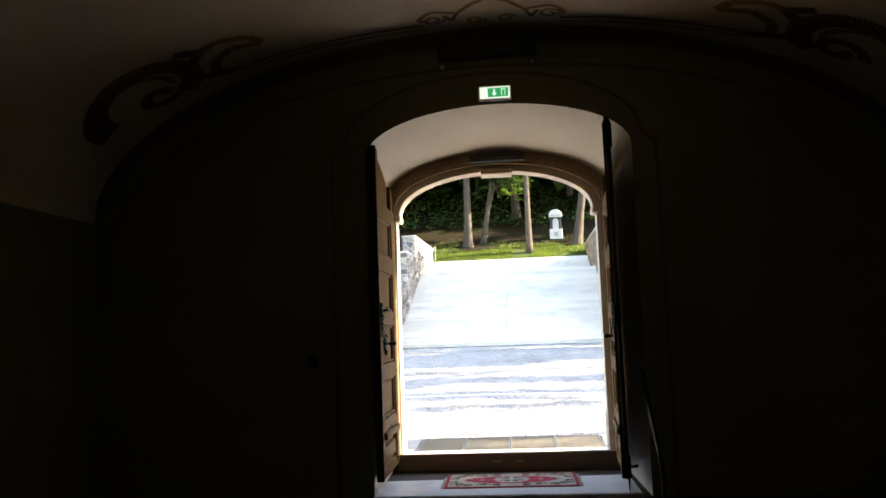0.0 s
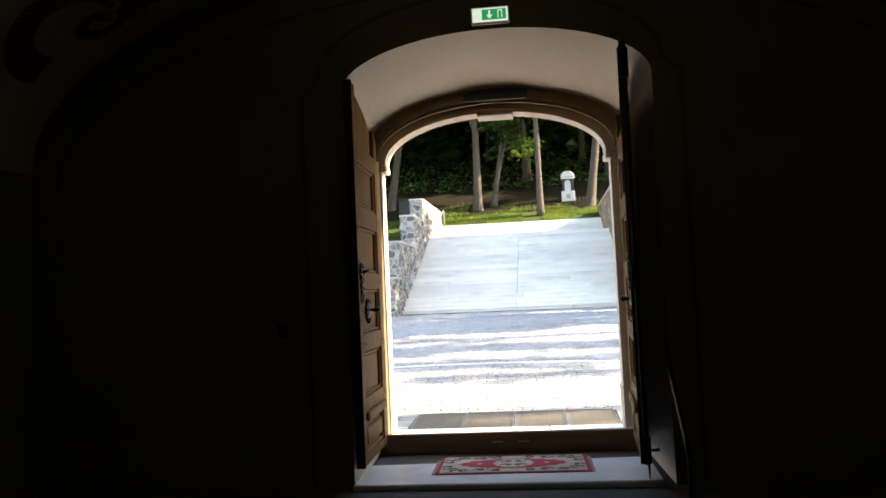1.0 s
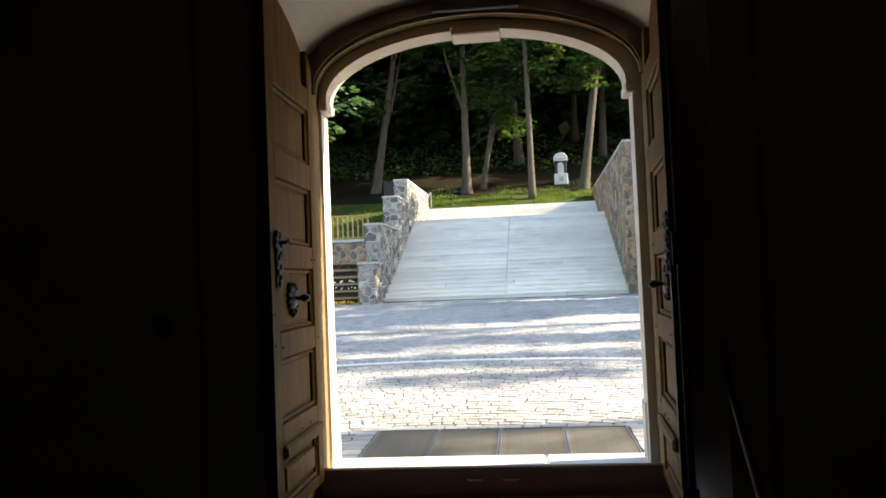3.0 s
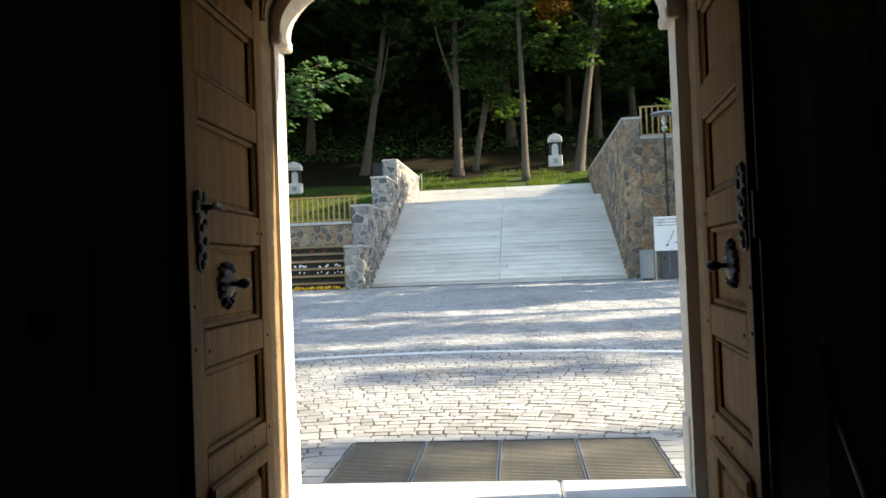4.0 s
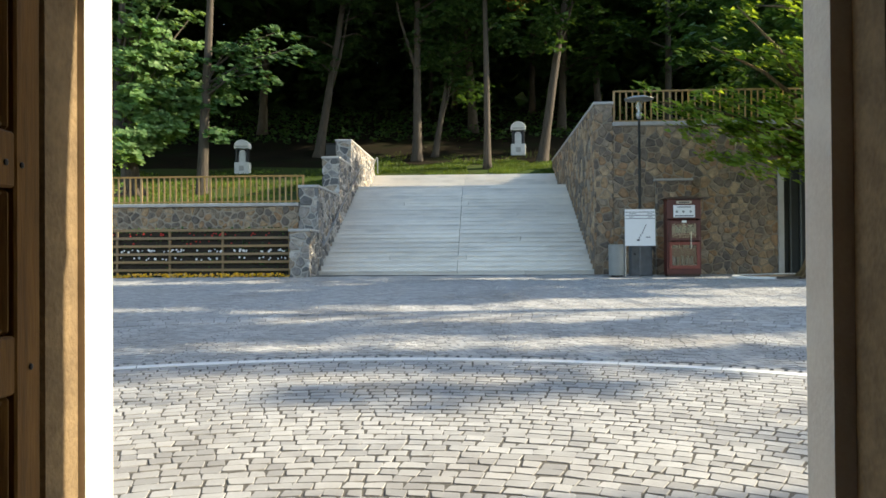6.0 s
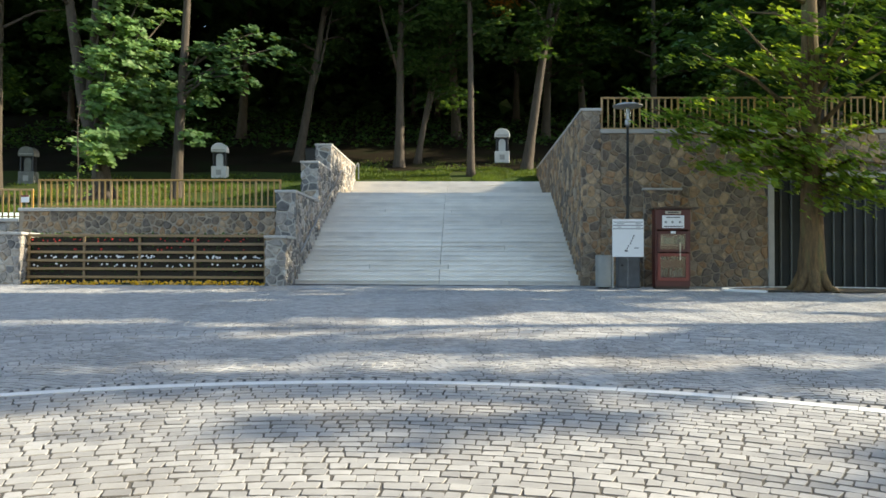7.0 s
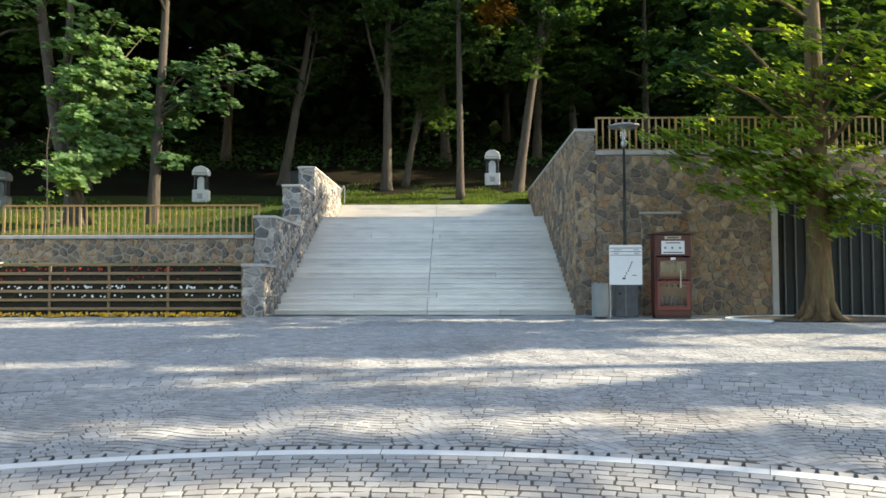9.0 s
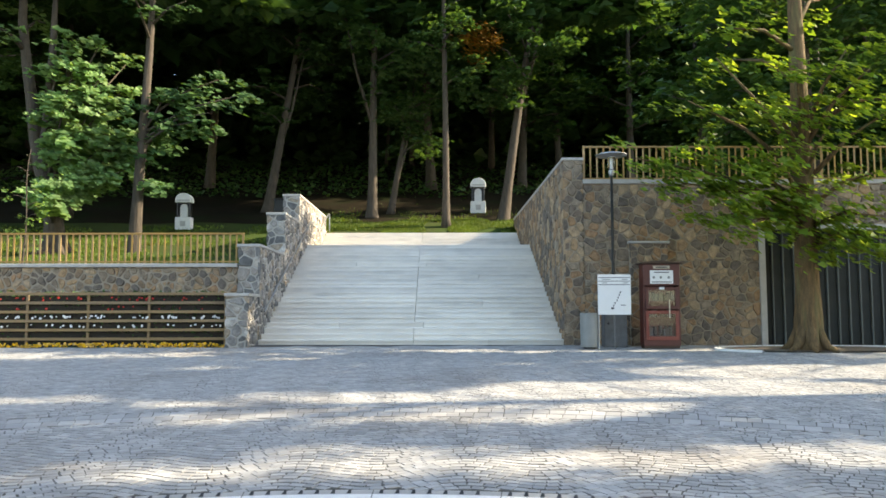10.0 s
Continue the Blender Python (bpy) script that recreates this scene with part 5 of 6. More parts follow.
# ---- trees ----
def tree(label, u, v, height, radius, seed, leaf, bark="bark", lean=(0.0, 0.0), crown_from=0.45, crown_r=3.0, clumps=60, per=90, leaf_size=0.22, fork=0.0, fork_to=1, low=(), flare=1.5, z=None, droop=0.0, clump_r=0.8, base_cat="tree", bias=None, spine=None, limbs_n=14):
    r = random.Random(seed)
    z = hill(u, v) - 0.1 if z is None else z
    t = thing("tree", label, base_cat, STAIR @ pose(u, v, z), group="trees on the hillside")
    n = 9
    path, rad = [], []
    for k in range(n + 1):
        s = k / n
        if spine:
            q = s * (len(spine) - 1)
            i = min(len(spine) - 2, int(q))
            path.append(Vector(spine[i]).lerp(Vector(spine[i + 1]), q - i))
            rad.append(radius * ((flare - 1) * math.exp(-s * height / 0.45) + 1 - 0.72 * s))
            continue
        path.append(Vector((lean[0] * s + 0.10 * math.sin(s * 5 + seed) * s, lean[1] * s + 0.08 * math.cos(s * 4 + seed) * s, height * s)))
        rad.append(radius * ((flare - 1) * math.exp(-s * height / 0.45) + 1 - 0.72 * s))
    path.insert(1, path[0].lerp(path[1], 0.25))
    rad.insert(1, radius * ((flare - 1) * 0.35 + 1))
    if radius > 0.2 and seed < 100:
        fine_path, fine_rad = [], []
        for k in range(len(path) - 1):
            for j in range(5):
                fine_path.append(path[k].lerp(path[k + 1], j / 5))
                fine_rad.append(rad[k] + (rad[k + 1] - rad[k]) * j / 5)
        fine_path.append(path[-1])
        fine_rad.append(rad[-1])
        trunk = Build().tube(fine_path, fine_rad, 30)
        for i, p in enumerate(trunk.v):
            c = fine_path[min(len(fine_path) - 1, i // 30)]
            a = 2 * math.pi * (i % 30) / 30
            f = 1 + 0.09 * noise.noise((4.5 * math.cos(a), 4.5 * math.sin(a), p[2] * 0.5 + seed)) + 0.05 * noise.noise((12 * math.cos(a), 12 * math.sin(a), p[2] * 1.6))
            trunk.v[i] = (c.x + (p[0] - c.x) * f, c.y + (p[1] - c.y) * f, p[2])
    else:
        trunk = Build().tube(path, rad, 14)
    part("trunk", trunk, M[bark], t, smooth=True)
    if radius > 0.3:
        for k in range(7):
            a = 2 * math.pi * (k + r.uniform(-0.3, 0.3)) / 7
            c, s_ = math.cos(a), math.sin(a)
            o = radius * r.uniform(2.1, 3.0)
            part("root", Build().tube([(c * radius * 0.55, s_ * radius * 0.55, 0.75), (c * radius * 0.95, s_ * radius * 0.95, 0.34), (c * radius * 1.5, s_ * radius * 1.5, 0.12), (c * o, s_ * o, 0.0)], [0.12, 0.16, 0.11, 0.03], 8), M[bark], t, smooth=True)

    def on(s):
        k = min(len(path) - 2, int(s * (len(path) - 1)))
        return path[k].lerp(path[k + 1], s * (len(path) - 1) - k)

    limbs = Build()
    tips = []
    single = seed < 100

    def limb(pts_, rad_, n_):
        if single:
            part("branch", Build().tube(pts_, rad_, n_), M[bark], t, smooth=True)
        else:
            limbs.tube(pts_, rad_, n_)

    if fork:
        p = on(fork)
        q2 = p + Vector((fork_to * height * 0.10, r.uniform(-0.3, 0.3), height * 0.42))
        limb([p, p.lerp(q2, 0.4) + Vector((q2.x - p.x, 0, 0)) * 0.1, q2], [radius * 0.42, radius * 0.30, radius * 0.10], 9)
        tips.append(q2)
    for k in range(limbs_n):
        s = crown_from + (0.97 - crown_from) * (k + r.random() * 0.6) / limbs_n
        p = on(s)
        a = r.uniform(0, 2 * math.pi)
        ln = crown_r * (0.55 + 0.5 * math.sin(math.pi * min(1, (s - crown_from) / (1 - crown_from) * 0.8 + 0.2))) * r.uniform(0.6, 1.0)
        q2 = p + Vector((math.cos(a) * ln, math.sin(a) * ln, ln * r.uniform(0.15, 0.6) - droop * ln))
        m2 = p.lerp(q2, 0.5) + Vector((0, 0, 0.12 * ln))
        limb([p, m2, q2], [radius * 0.26, radius * 0.16, 0.015], 7)
        tips += [q2, m2]
    for dx, dy, z0, z1, ln in low:
        p = on(z0 / height)
        q2 = Vector((p.x + dx, p.y + dy, z1))
        m2 = p.lerp(q2, 0.5) + Vector((0, 0, 0.25))
        limb([p, m2, q2], [radius * 0.25, radius * 0.15, 0.015], 7)
        tips += [q2, m2, q2.lerp(m2, 0.5)] * 2
    if not single:
        part("branchwork", limbs, M[bark], t, smooth=True)["kind"] = "stuff"
    leaves = Build()
    for k in range(clumps):
        c = tips[k % len(tips)] + Vector((r.gauss(0, 0.35), r.gauss(0, 0.35), r.gauss(0, 0.25))) * (clump_r / 0.8)
        # a spray: leaves in flat fans that hang a little at the rim
        for j in range(max(1, per // 14)):
            e = c + Vector((r.gauss(0, clump_r * 0.5), r.gauss(0, clump_r * 0.5), r.gauss(0, clump_r * 0.32)))
            for i in range(14):
                rr_, a = abs(r.gauss(0, 0.34)) * clump_r, r.uniform(0, 2 * math.pi)
                p = e + Vector((math.cos(a) * rr_, math.sin(a) * rr_, -0.35 * rr_ + r.gauss(0, 0.04)))
                one_leaf(leaves, p, leaf_size * r.uniform(0.6, 1.2), r, 0.62, bias)
    ob = part("crown", leaves, M[leaf], t, "leafy crown with gaps")
    ob["kind"] = "stuff"
    return t


square_z = slope(28.5) - 0.66
tree("tall lime tree with bright yellow-green leaves by the gate", 10.38, -0.7, 14.5, 0.305, 2, "leaf_lime", "bark_brown", (0.0, 0.0), 0.42, 3.0, 220, 28, 0.26, flare=1.4, bias=Vector((0.45, -0.4, 0.1)), z=square_z - 0.05, clump_r=0.62, limbs_n=12,
     low=((-4.4, -0.6, 4.6, 4.75, 3), (-3.3, -0.8, 4.4, 4.1, 2), (-2.5, -0.9, 4.2, 3.3, 2), (-1.7, -1.0, 4.0, 3.2, 2), (-0.9, -1.1, 4.2, 3.5, 2), (-2.9, -0.4, 4.8, 4.9, 2), (-1.4, -1.2, 4.8, 4.6, 2), (0.9, -1.0, 3.8, 2.4, 2), (1.4, -1.0, 3.9, 2.7, 2), (1.6, -0.7, 4.2, 3.3, 2), (1.9, -0.3, 4.6, 4.5, 2), (-2.8, 0.2, 5.4, 6.4, 3), (-2.4, -0.8, 5.6, 7.2, 3), (2.0, -0.8, 5.2, 6.0, 2), (0.1, -1.3, 5.2, 5.4, 2), (0.5, -1.4, 6.2, 7.2, 2), (-0.7, -1.4, 6.0, 6.6, 2), (1.3, -1.0, 6.0, 6.9, 2), (-1.5, -1.0, 6.0, 6.0, 2)))
tree("slender maple with spreading boughs, coloured dark green for shade, behind the railing", -9.5, 7.2, 13.0, 0.21, 5, "leaf_shaded_bough", "bark", (0.5, 0), 0.62, 2.8, 64, 28, 0.27, clump_r=0.55, limbs_n=10, bias=Vector((0.4, -0.5, 0.0)), flare=1.25,
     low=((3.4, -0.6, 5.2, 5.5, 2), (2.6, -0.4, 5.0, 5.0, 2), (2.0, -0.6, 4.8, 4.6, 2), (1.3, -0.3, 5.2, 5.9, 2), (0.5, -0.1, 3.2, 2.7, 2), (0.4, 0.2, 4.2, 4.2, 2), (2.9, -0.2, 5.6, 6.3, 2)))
old_maple = tree("old twin-stemmed maple with leaves coloured pale as if sunlit behind the railing", -12.15, 7.0, 12.0, 0.34, 6, "leaf_maple", "bark", (-1.8, 0.5), 0.72, 2.4, 300, 28, 0.27, clump_r=0.46, limbs_n=6, bias=Vector((0.5, -0.5, 0.0)),
     spine=((0.0, 0.0, 0.0), (-0.08, 0.0, 1.2), (-0.35, 0.1, 2.4), (-0.85, 0.2, 3.5), (-1.0, 0.2, 4.8), (-1.25, 0.25, 6.2), (-1.6, 0.3, 8.0), (-1.7, 0.4, 10.0), (-1.7, 0.5, 12.0)),
     low=((2.00, -0.03, 3.8, 5.5, 2), (2.70, 0.60, 3.6, 4.5, 2), (1.70, -0.30, 3.2, 3.7, 2), (2.40, 0.33, 3.0, 3.1, 2), (1.09, -0.93, 2.8, 2.7, 2), (0.70, -1.56, 2.5, 2.0, 2), (0.49, -1.92, 2.3, 1.6, 2), (0.98, -1.11, 2.8, 1.9, 2), (1.50, -0.48, 3.0, 2.5, 2), (2.70, 0.60, 3.8, 3.8, 2), (1.60, -0.39, 4.0, 5.0, 2), (2.50, 0.42, 4.2, 6.1, 2), (1.20, -0.75, 4.4, 6.2, 2), (0.92, -1.20, 3.4, 3.6, 2), (2.00, -0.03, 3.2, 2.9, 2), (1.20, -0.75, 3.2, 4.4, 2), (2.00, -0.03, 4.4, 6.6, 2), (1.60, -0.39, 4.6, 5.8, 2), (2.20, 0.15, 3.6, 4.2, 2), (1.03, -1.02, 4.0, 5.2, 2), (1.09, -0.93, 5.0, 7.3, 2), (2.00, -0.03, 5.0, 7.6, 2), (2.60, 0.51, 4.6, 7.0, 2), (1.50, -0.48, 5.2, 6.8, 2)))
part("second_stem", Build().tube([(-0.45, 0.1, 2.5), (-0.62, 0.15, 3.6), (-0.55, 0.2, 5.2), (-0.45, 0.2, 7.2), (-0.4, 0.2, 10.5)], [0.2, 0.17, 0.15, 0.13, 0.06], 14), M["bark"], old_maple, smooth=True)
tree("thin young sapling behind the railing", -11.3, 3.2, 3.6, 0.03, 7, "leaf_maple", "bark", (0.2, 0), 0.25, 0.4, 18, 14, 0.11, clump_r=0.3, flare=1.1)
slim = tree("slender tall tree above the stairs", 1.49, 15.5, 17.0, 0.17, 8, "leaf_dark", "bark", (-0.05, 0.3), 0.45, 2.4, 46, 84, 0.26)
tree("forked tall tree above the stairs", -2.1, 17.9, 17.0, 0.23, 9, "leaf_dark", "bark", (0.2, 0.3), 0.42, 3.0, 70, 84, 0.28, fork=0.34, fork_to=-1)
leaning = tree("leaning forked tree above the stairs", 4.25, 17.4, 16.0, 0.24, 10, "leaf_dark", "bark", (2.4, 0.3), 0.40, 3.0, 70, 84, 0.28, fork=0.4)
tree("crooked small tree above the stairs", -1.27, 19.2, 9.0, 0.17, 11, "leaf_dark", "bark", (1.5, 0.3), 0.40, 2.4, 56, 84, 0.26, fork=0.25)
tree("leaning tree beside the stairs", -7.55, 19.5, 14.0, 0.24, 12, "leaf_dark", "bark", (2.2, 0.3), 0.38, 3.0, 56, 84, 0.28, fork=0.3)
spray = Build()
ra = random.Random(41)
for k in range(16):
    c = Vector((-1.0 + ra.gauss(0, 0.5), -1.7 + ra.gauss(0, 0.3), 8.5 + ra.gauss(0, 0.4)))
    for i in range(70):
        one_leaf(spray, c + Vector((ra.gauss(0, 0.28), ra.gauss(0, 0.28), ra.gauss(0, 0.15))), 0.2 * ra.uniform(0.6, 1.2), ra, 0.62, Vector((0.5, -0.4, 0.0)))
part("autumn_spray", spray, M["leaf_autumn"], leaning, "orange turning leaves")["kind"] = "stuff"
part("branch", Build().tube([(1.15, 0.1, 7.0), (0.2, -0.9, 8.1), (-1.4, -1.7, 8.6)], [0.05, 0.035, 0.012], 7), M["bark"], leaning, smooth=True)
r = random.Random(77)
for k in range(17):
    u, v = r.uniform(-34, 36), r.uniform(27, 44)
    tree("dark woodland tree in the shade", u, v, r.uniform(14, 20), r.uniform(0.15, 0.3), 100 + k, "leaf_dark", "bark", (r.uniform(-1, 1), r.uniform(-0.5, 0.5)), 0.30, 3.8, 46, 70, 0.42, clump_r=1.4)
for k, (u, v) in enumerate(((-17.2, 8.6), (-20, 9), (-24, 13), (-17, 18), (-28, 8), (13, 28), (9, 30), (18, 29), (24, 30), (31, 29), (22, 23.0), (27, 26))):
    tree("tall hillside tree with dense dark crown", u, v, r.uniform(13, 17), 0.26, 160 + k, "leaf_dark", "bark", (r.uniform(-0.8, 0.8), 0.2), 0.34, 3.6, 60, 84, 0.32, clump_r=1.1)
# tall trees out of view beside the square, added to shape its light into long dapples; CLEARINGS are where leaves are
# left out of their crowns to let the sun through, given by the place on the square that it should reach: centre x, y
# and half-lengths
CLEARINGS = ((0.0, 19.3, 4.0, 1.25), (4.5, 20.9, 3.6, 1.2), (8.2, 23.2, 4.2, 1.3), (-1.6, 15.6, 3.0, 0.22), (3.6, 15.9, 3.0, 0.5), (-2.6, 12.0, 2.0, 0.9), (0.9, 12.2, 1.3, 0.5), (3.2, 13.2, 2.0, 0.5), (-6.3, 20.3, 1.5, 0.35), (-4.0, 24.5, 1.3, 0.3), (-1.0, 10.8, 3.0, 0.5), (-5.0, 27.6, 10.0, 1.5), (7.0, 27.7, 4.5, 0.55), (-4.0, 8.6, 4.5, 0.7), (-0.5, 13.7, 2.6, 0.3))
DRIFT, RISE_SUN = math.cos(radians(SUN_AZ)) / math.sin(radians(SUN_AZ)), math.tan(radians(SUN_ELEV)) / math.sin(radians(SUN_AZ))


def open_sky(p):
    """Whether the light that passes a point of a crown falls into one of the clearings, which are kept free of leaves.
    """
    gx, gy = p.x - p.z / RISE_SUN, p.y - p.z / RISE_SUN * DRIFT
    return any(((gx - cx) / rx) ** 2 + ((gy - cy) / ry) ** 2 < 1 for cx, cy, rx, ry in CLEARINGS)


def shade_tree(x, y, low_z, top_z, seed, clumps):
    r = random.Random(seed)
    t = thing("tree", "tall unseen lime tree added to shade the square", "tree", pose(x, y, slope(min(y, 31)) - 0.1), group="trees beside the square")
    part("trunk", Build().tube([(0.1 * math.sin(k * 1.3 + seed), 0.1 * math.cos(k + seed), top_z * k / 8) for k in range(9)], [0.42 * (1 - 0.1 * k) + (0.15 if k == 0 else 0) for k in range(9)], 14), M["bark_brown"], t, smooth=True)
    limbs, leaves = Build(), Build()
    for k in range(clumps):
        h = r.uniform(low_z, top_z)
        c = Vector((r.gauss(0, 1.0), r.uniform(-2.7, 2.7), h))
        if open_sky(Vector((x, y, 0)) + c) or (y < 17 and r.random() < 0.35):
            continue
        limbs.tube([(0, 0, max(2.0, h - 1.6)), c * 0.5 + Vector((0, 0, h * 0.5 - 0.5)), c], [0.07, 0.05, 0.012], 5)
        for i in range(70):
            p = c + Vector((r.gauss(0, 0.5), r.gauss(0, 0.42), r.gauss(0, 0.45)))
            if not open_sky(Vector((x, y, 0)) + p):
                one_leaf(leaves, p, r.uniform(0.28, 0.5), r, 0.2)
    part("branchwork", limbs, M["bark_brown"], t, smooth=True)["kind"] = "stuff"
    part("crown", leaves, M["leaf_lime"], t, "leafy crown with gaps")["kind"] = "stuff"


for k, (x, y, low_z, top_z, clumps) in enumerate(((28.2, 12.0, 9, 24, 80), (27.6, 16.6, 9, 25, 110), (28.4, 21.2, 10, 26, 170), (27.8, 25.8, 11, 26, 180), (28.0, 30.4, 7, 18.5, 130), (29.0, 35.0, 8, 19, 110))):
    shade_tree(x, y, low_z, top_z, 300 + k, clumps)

for k, (u, v, h) in enumerate(((12.8, 4.2, 9.5), (12.2, 9.2, 10.5), (17.5, 6.5, 11.0))):
    tree("spreading tree on the terrace above the gate", u, v, h, 0.2, 240 + k, "leaf_dark", "bark", (0.2, 0.1), 0.16, 3.3, 90, 84, 0.34, clump_r=1.1)

part("paint_mark", Build().turned([(0.172, 0.98), (0.176, 1.0), (0.174, 1.07), (0.169, 1.09)], pose(0.0, 0.02, 0), 16), M["white"], slim, "white painted trail mark")
cab = thing("dark_cabinet", "dark metal cabinet on the lawn behind the stair wall", "cabinet", STAIR @ pose(-5.75, 14.3, hill(-5.75, 14.3) - 0.05))
part("body", Build().box(-0.32, 0.32, -0.2, 0.2, 0.05, 1.5), M["black"], cab, bevel=0.02)
part("plinth", Build().box(-0.34, 0.34, -0.22, 0.22, 0.0, 0.08), M["coping"], cab)
part("lid", Build().box(-0.35, 0.35, -0.23, 0.23, 1.5, 1.55), M["black"], cab, bevel=0.012)

# far woods that close the view, and added overhead leaves that shade the slope
b = Build()
r = random.Random(5)
for k in range(120000):
    if k < 90000:
        u, v = r.uniform(-58, 58), r.uniform(40, 62)
        z = hill(u, v) + r.random() * 26
    else:
        u, v = r.uniform(-45, 45), r.uniform(20, 41)
        if u > 8:
            v = 31 + (v - 20) * 0.5
        z = hill(u, v) + r.uniform(8.5, 17)
    one_leaf(b, Vector((u, v, z)), r.uniform(0.9, 1.7), r, 0.3)
# loose leaves on no tree, added above the view to block sky light
for k in range(42000):
    u, v = r.uniform(-32, 12), r.uniform(16.5, 24)
    if u < -6:
        v -= r.random() * 13
    one_leaf(b, Vector((u, v, hill(u, v) + r.uniform(10.0, 14.5))), r.uniform(0.5, 1.0), r, 0.5)
tagged(part("far_woods", b, M["leaf_dark"], m=STAIR), "dense dark green woodland closing the hillside, with loose leaves added overhead for shade", "woodland", kind="stuff")
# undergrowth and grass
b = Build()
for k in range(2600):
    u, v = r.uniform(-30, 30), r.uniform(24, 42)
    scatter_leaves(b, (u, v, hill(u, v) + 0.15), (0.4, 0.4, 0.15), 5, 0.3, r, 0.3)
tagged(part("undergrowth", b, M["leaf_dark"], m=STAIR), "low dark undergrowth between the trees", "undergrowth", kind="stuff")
b = Build()
for k in range(64000):
    if k < 36000:
        u, v = r.uniform(-6.0, 7.0), 14.0 + abs(r.gauss(0, 1)) * 1.9
    else:
        u, v = r.uniform(-19, -4.5), 1.8 + r.random() ** 1.2 * 14
    if v < 13.9 and u > -4.5:
        continue
    bare = noise.noise((u * 0.5, v * 0.5, 3.3))
    if bare > 0.28:
        continue
    h, a = r.uniform(0.05, 0.15), r.uniform(0, 6.28)
    p = Vector((u, v, hill(u, v) - 0.01))
    w = Vector((math.cos(a), math.sin(a), 0)) * 0.022
    b.add([p - w, p + w, p + Vector((r.uniform(-0.06, 0.06), r.uniform(-0.06, 0.06), h))], [(0, 1, 2)])
tagged(part("grass", b, M["grass_blade"], m=STAIR), "short green lawn grass with thin patches", "grass", kind="stuff")

# ---- tree pit kerb and raised strip ----
b = Build()
ring = [(math.cos(math.pi * 2 * k / 44), math.sin(math.pi * 2 * k / 44)) for k in range(45)]
lift = lambda y, h: slope(29.1 + y) - 0.66 + h
outer_line = [(10.6 + 2.5 * c, -0.5 + 1.0 * q) for c, q in ring]
inner_line = [(10.6 + 2.36 * c, -0.5 + 0.86 * q) for c, q in ring]
arc = slice(0, 29)
top_o, top_i = [Vector((x, y, lift(y, 0.03))) for x, y in outer_line[arc]], [Vector((x, y, lift(y, 0.03))) for x, y in inner_line[arc]]
down = Vector((0, 0, -0.15))
b.loft(top_o, top_i)
b.loft(top_o, [p + down for p in top_o])
b.loft(top_i, [p + down for p in top_i])
tagged(part("tree_pit_kerb", b, M["kerb"], m=STAIR), "pale rounded stone kerb round the tree", "kerb", kind="structure")
b = Build()
b.add([(x, y, lift(y, 0.010)) for x, y in inner_line[:-1]], [tuple(range(44))])
tagged(part("tree_pit_soil", b, M["dirt"], m=STAIR), "bare brown soil round the tree", "soil", kind="structure")

# ---- entrance grating ----
gr = thing("entrance_grating", "four steel foot gratings set into the paving", "grating", CHURCH @ pose(0, 0, -0.056, rx=2.0), kind="structure")
GX0, GX1, GY0, GY1 = -1.07, 1.10, 0.63, 1.62
gz0 = 0.010
me = Build().box(-0.257, 0.257, -0.006, 0.006, -0.035, 0.0).mesh("slat")
me.materials.append(M["grate"])
for k in range(4):
    x0, x1 = GX0 + (GX1 - GX0) * k / 4, GX0 + (GX1 - GX0) * (k + 1) / 4
    fr = Build()
    fr.box(x0 + 0.004, x0 + 0.014, GY0, GY1, gz0 - 0.06, gz0 + 0.004).box(x1 - 0.014, x1 - 0.004, GY0, GY1, gz0 - 0.06, gz0 + 0.004)
    fr.box(x0 + 0.014, x1 - 0.014, GY0, GY0 + 0.012, gz0 - 0.06, gz0 + 0.004).box(x0 + 0.014, x1 - 0.014, GY1 - 0.012, GY1, gz0 - 0.06, gz0 + 0.004)
    fp = part("frame", fr, M["steel"], gr, "bright steel angle frame")
    for j in range(30):
        part("slat", me, None, fp, m=pose((x0 + x1) / 2, GY0 + 0.045 + (GY1 - GY0 - 0.09) * j / 29, gz0))
part("pit", Build().box(GX0 - 0.02, GX1 + 0.02, GY0 - 0.02, GY1 + 0.02, -0.25, -0.002), M["black"], gr)

# ---- paving: setts in rings round the door, then in fans ----
r = random.Random(15)


def sett(b, c, ex, ey, hw, hd, z, rr_, worn=False):
    """One stone: top with chamfered rim, and clipped corners where it is worn."""
    if worn:
        q = min(hw, hd) * 0.16
        rim = [(-hw + q, -hd), (hw - q, -hd), (hw, -hd + q), (hw, hd - q), (hw - q, hd), (-hw + q, hd), (-hw, hd - q), (-hw, -hd + q)]
        shift = [(rr_[i // 2], rr_[i // 2 + 4]) for i in (1, 2, 3, 4, 5, 6, 7, 0)]
    else:
        rim = [(-hw, -hd), (hw, -hd), (hw, hd), (-hw, hd)]
        shift = [(rr_[i], rr_[i + 4]) for i in range(4)]
    n = len(rim)
    k = []
    for s, h in ((1.0, -0.03), (0.99, -0.003), (0.972, 0.0)):
        for (x, y), (jx, jy) in zip(rim, shift):
            q2 = c + ex * (x * s + jx) + ey * (y * s + jy)
            k.append((q2.x, q2.y, z(q2) + h))
    b.add(k, [(i + m * n, (i + 1) % n + m * n, (i + 1) % n + (m + 1) * n, i + (m + 1) * n) for m in range(2) for i in range(n)] + [tuple(range(2 * n, 3 * n))])


paving = thing("pavement", "grey granite setts laid in curved rows", "pavement", kind="structure")
many = Build()
TOCHURCH = CHURCH.inverted()
near = []
zz = lambda p: slope(p.y)


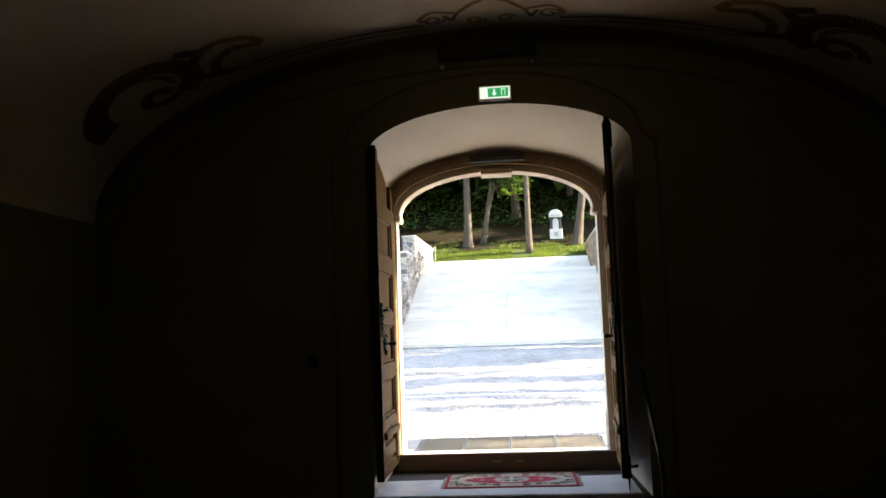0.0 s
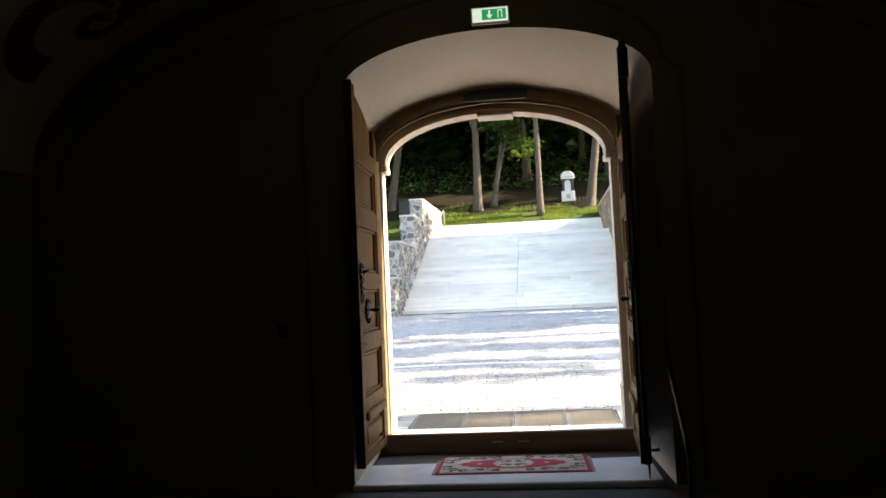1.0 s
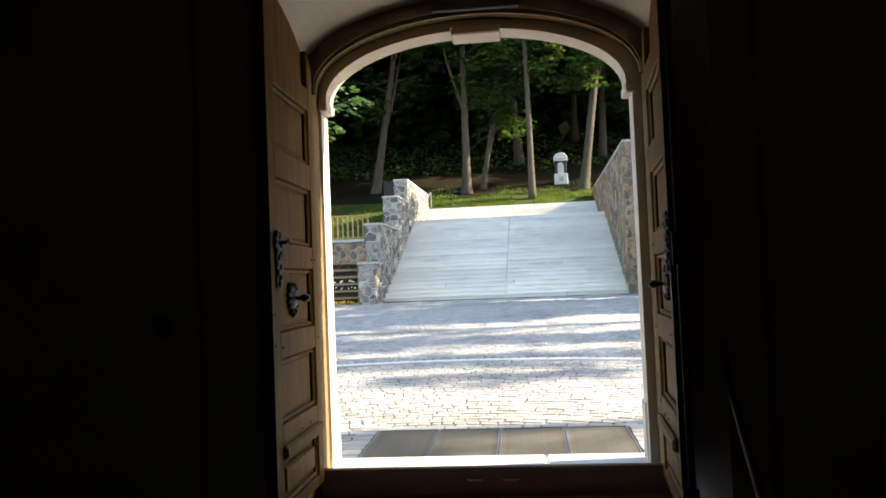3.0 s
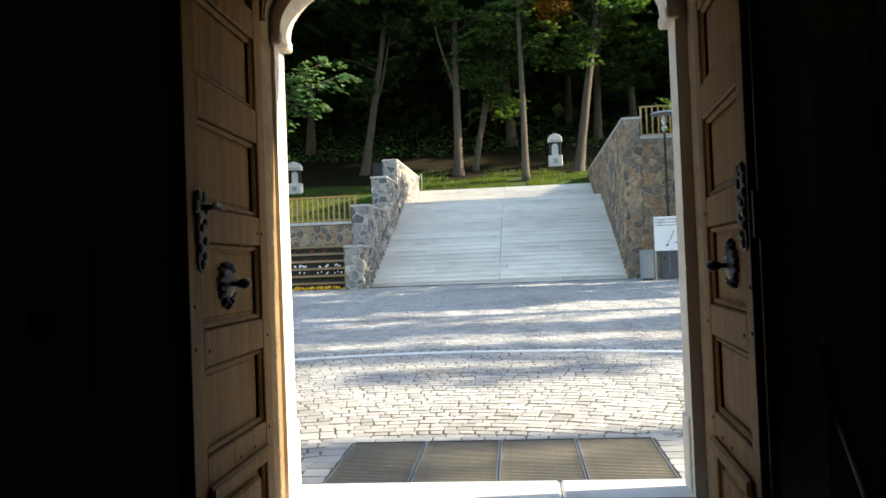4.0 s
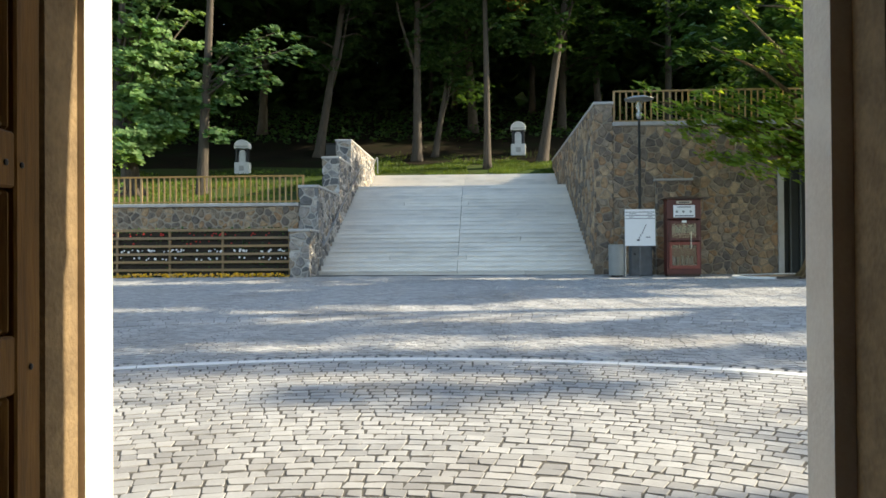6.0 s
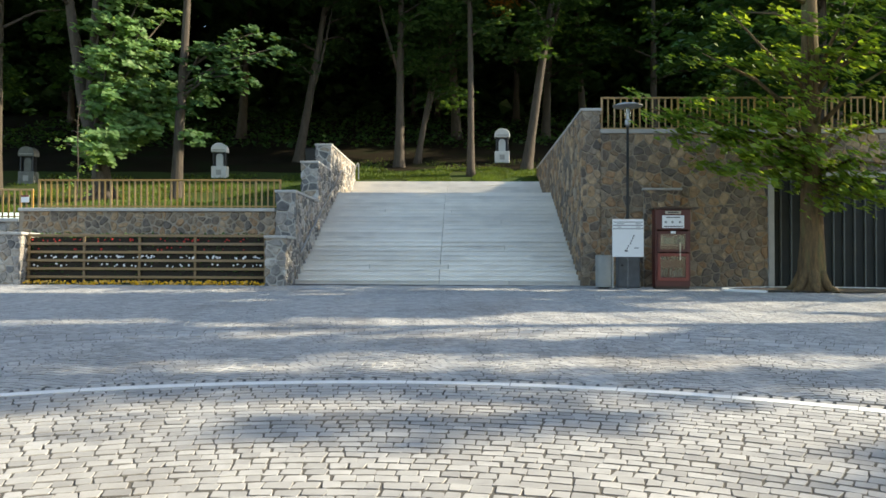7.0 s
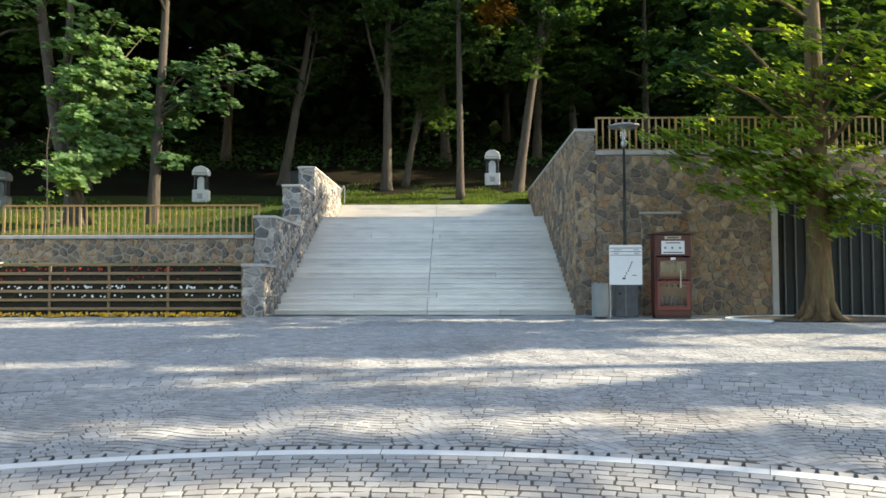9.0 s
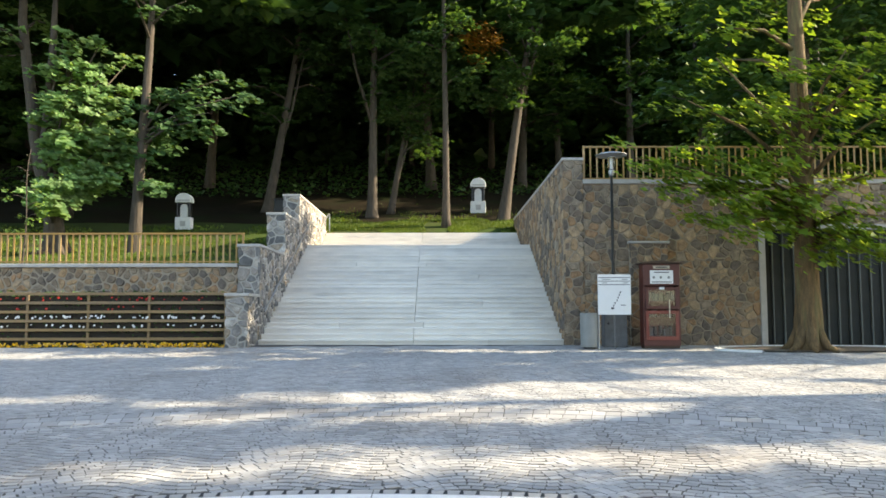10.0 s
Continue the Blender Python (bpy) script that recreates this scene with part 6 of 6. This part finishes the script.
def blocked(p):
    q2 = TOCHURCH @ Vector((p.x, p.y, 0))
    return q2.y < 0.46 or (GX0 - 0.15 < q2.x < GX1 + 0.15 and q2.y < GY1 + 0.10)


rad = ARC_R - 0.16
while rad > 1.8:
    hd = 0.054 * r.uniform(0.9, 1.1)
    a = -1.35 + r.random() * 0.1
    while a < 1.35:
        w = r.uniform(0.042, 0.077)
        a += (w + 0.010) / rad
        wob = rad + r.uniform(-0.007, 0.007) + 0.02 * noise.noise((a * rad * 0.6, rad * 0.6, 1.7))
        c = Vector((ARC_C.x + wob * math.sin(a), ARC_C.y + wob * math.cos(a)))
        ex, ey = Vector((math.cos(a), -math.sin(a))), Vector((math.sin(a), math.cos(a)))
        if c.y > 8.9 and not blocked(c) and abs(c.x) < 9:
            j = [r.uniform(-0.010, 0.010) for _ in range(8)]
            dz = r.uniform(-0.002, 0.002)
            if len(near) < 230 and 10.35 < c.y < 12.6 and abs(c.x + 0.3) < 1.35:
                near.append((c, ex, ey, w, hd, j, dz))
            else:
                sett(many, c, ex, ey, w, hd, lambda p, dz=dz: slope(p.y) + dz, j, True)
        a += w / rad
    rad -= 2 * hd + 0.018
# straight border of larger stones round the grating
EX, EY = (CHURCH.to_3x3() @ Vector((1, 0, 0))).to_2d(), (CHURCH.to_3x3() @ Vector((0, 1, 0))).to_2d()


def border(x, y, hw, hd):
    j = [r.uniform(-0.006, 0.006) for _ in range(8)]
    dz = r.uniform(0.004, 0.006)
    near.append(((CHURCH @ Vector((x, y, 0))).to_2d(), EX, EY, hw, hd, j, dz))


for y, hd in ((GY1 + 0.075, 0.062), (GY0 - 0.08, 0.065)):
    x = GX0 - 0.02
    while x < GX1:
        w = r.uniform(0.075, 0.12)
        border(x + w, y, w - 0.006, hd)
        x += 2 * w
for side in (GX0 - 0.10, GX1 + 0.10):
    y = GY0 - 0.14
    while y < GY1 + 0.12:
        w = r.uniform(0.06, 0.09)
        border(side, y + w, 0.085, w - 0.006)
        y += 2 * w
# the ring band and its slot drain
band = thing("stone_band", "white curved stone band with a slotted drain", "drain", kind="structure")
k = -1.3
while k < 1.3:
    k1 = k + 1.0 / ARC_R
    bb = Build()
    ang = [k + (k1 - k - 0.0008) * i / 6 for i in range(7)]
    P = lambda rr_, a, h: Vector((ARC_C.x + rr_ * math.sin(a), ARC_C.y + rr_ * math.cos(a), slope(ARC_C.y + rr_ * math.cos(a)) + h))
    for (ra, ha), (rb, hb) in (((ARC_R - 0.10, -0.05), (ARC_R - 0.10, 0.004)), ((ARC_R - 0.10, 0.004), (ARC_R + 0.055, 0.004)), ((ARC_R + 0.055, 0.004), (ARC_R + 0.055, -0.05))):
        bb.loft([P(ra, a, ha) for a in ang], [P(rb, a, hb) for a in ang])
    part("kerb_stone", bb, M["kerb"], band)
    bb = Build()
    for (ra, ha), (rb, hb) in (((ARC_R + 0.06, -0.05), (ARC_R + 0.06, 0.0)), ((ARC_R + 0.06, 0.0), (ARC_R + 0.20, 0.0)), ((ARC_R + 0.20, 0.0), (ARC_R + 0.20, -0.05))):
        bb.loft([P(ra, a, ha) for a in ang], [P(rb, a, hb) for a in ang])
    ch = part("drain_channel", bb, M["coping"], band, "pale concrete drain channel")
    sl = Build()
    for i in range(8):
        a = k + (i + 0.5) * (k1 - k) / 8
        if i == 7:
            continue
        w = 0.019
        q4 = [P(ARC_R + 0.075, a - w / ARC_R, 0.003), P(ARC_R + 0.075, a + w / ARC_R, 0.003), P(ARC_R + 0.192, a + w * 0.5 / ARC_R, 0.003), P(ARC_R + 0.192, a - w * 0.5 / ARC_R, 0.003)]
        sl.add(q4, [(0, 1, 2, 3)])
    part("drain_slots", sl, M["black"], ch, "dark drain slots")
    k = k1
# fans beyond the band
for j in range(150):
    y0 = 13.0 + 0.112 * j
    x = -15.0 + r.random() * 0.1
    while x < 17:
        w = r.uniform(0.045, 0.068)
        th = math.cos(math.atan(0.15 * 2 * math.pi / 1.5 * math.cos(2 * math.pi * (x / 1.5 + 0.1 * math.sin(y0 * 0.6)))))
        x += (w + 0.009) * th
        ph = x / 1.5 + 0.1 * math.sin(y0 * 0.6)
        y = y0 + 0.15 * math.sin(2 * math.pi * ph)
        sl_ = 0.15 * 2 * math.pi / 1.5 * math.cos(2 * math.pi * ph)
        c = Vector((x, y))
        d = (c - ARC_C).length
        if d > ARC_R + 0.225 and not (11.72 < d < 12.42 and abs(x + 0.2) < 7) and y < 30.2 and (STAIR.inverted() @ Vector((x, y, 0))).y < 1.15:
            ex = Vector((1, sl_)).normalized()
            ey = Vector((-ex.y, ex.x))
            jj = [r.uniform(-0.005, 0.005) for _ in range(8)]
            dz = r.uniform(-0.002, 0.003)
            sett(many, c, ex, ey, w, 0.0435, lambda p, dz=dz: slope(p.y) + dz, jj)
        x += w * th
for ring_, hd in ((11.9, 0.155), (12.24, 0.155)):
    a = -0.62
    while a < 0.66:
        w = r.uniform(0.075, 0.10)
        a += (w + 0.006) / ring_
        c = Vector((ARC_C.x + ring_ * math.sin(a), ARC_C.y + ring_ * math.cos(a)))
        if abs(c.x + 0.2) < 7:
            sett(many, c, Vector((math.cos(a), -math.sin(a))), Vector((math.sin(a), math.cos(a))), w, hd, lambda p: slope(p.y), [r.uniform(-0.004, 0.004) for _ in range(8)])
        a += w / ring_
ob = part("setts", many, M["sett_many"], paving, "weathered grey granite setts")
ob["kind"] = "stuff"
for c, ex, ey, w, hd, j, dz in near:
    bb = Build()
    sett(bb, Vector((0, 0)), ex, ey, w, hd, lambda p, c=c, dz=dz: slope(c.y + p.y) + dz, j, True)
    part("sett", bb, M["sett"], paving, m=pose(c.x, c.y, 0))
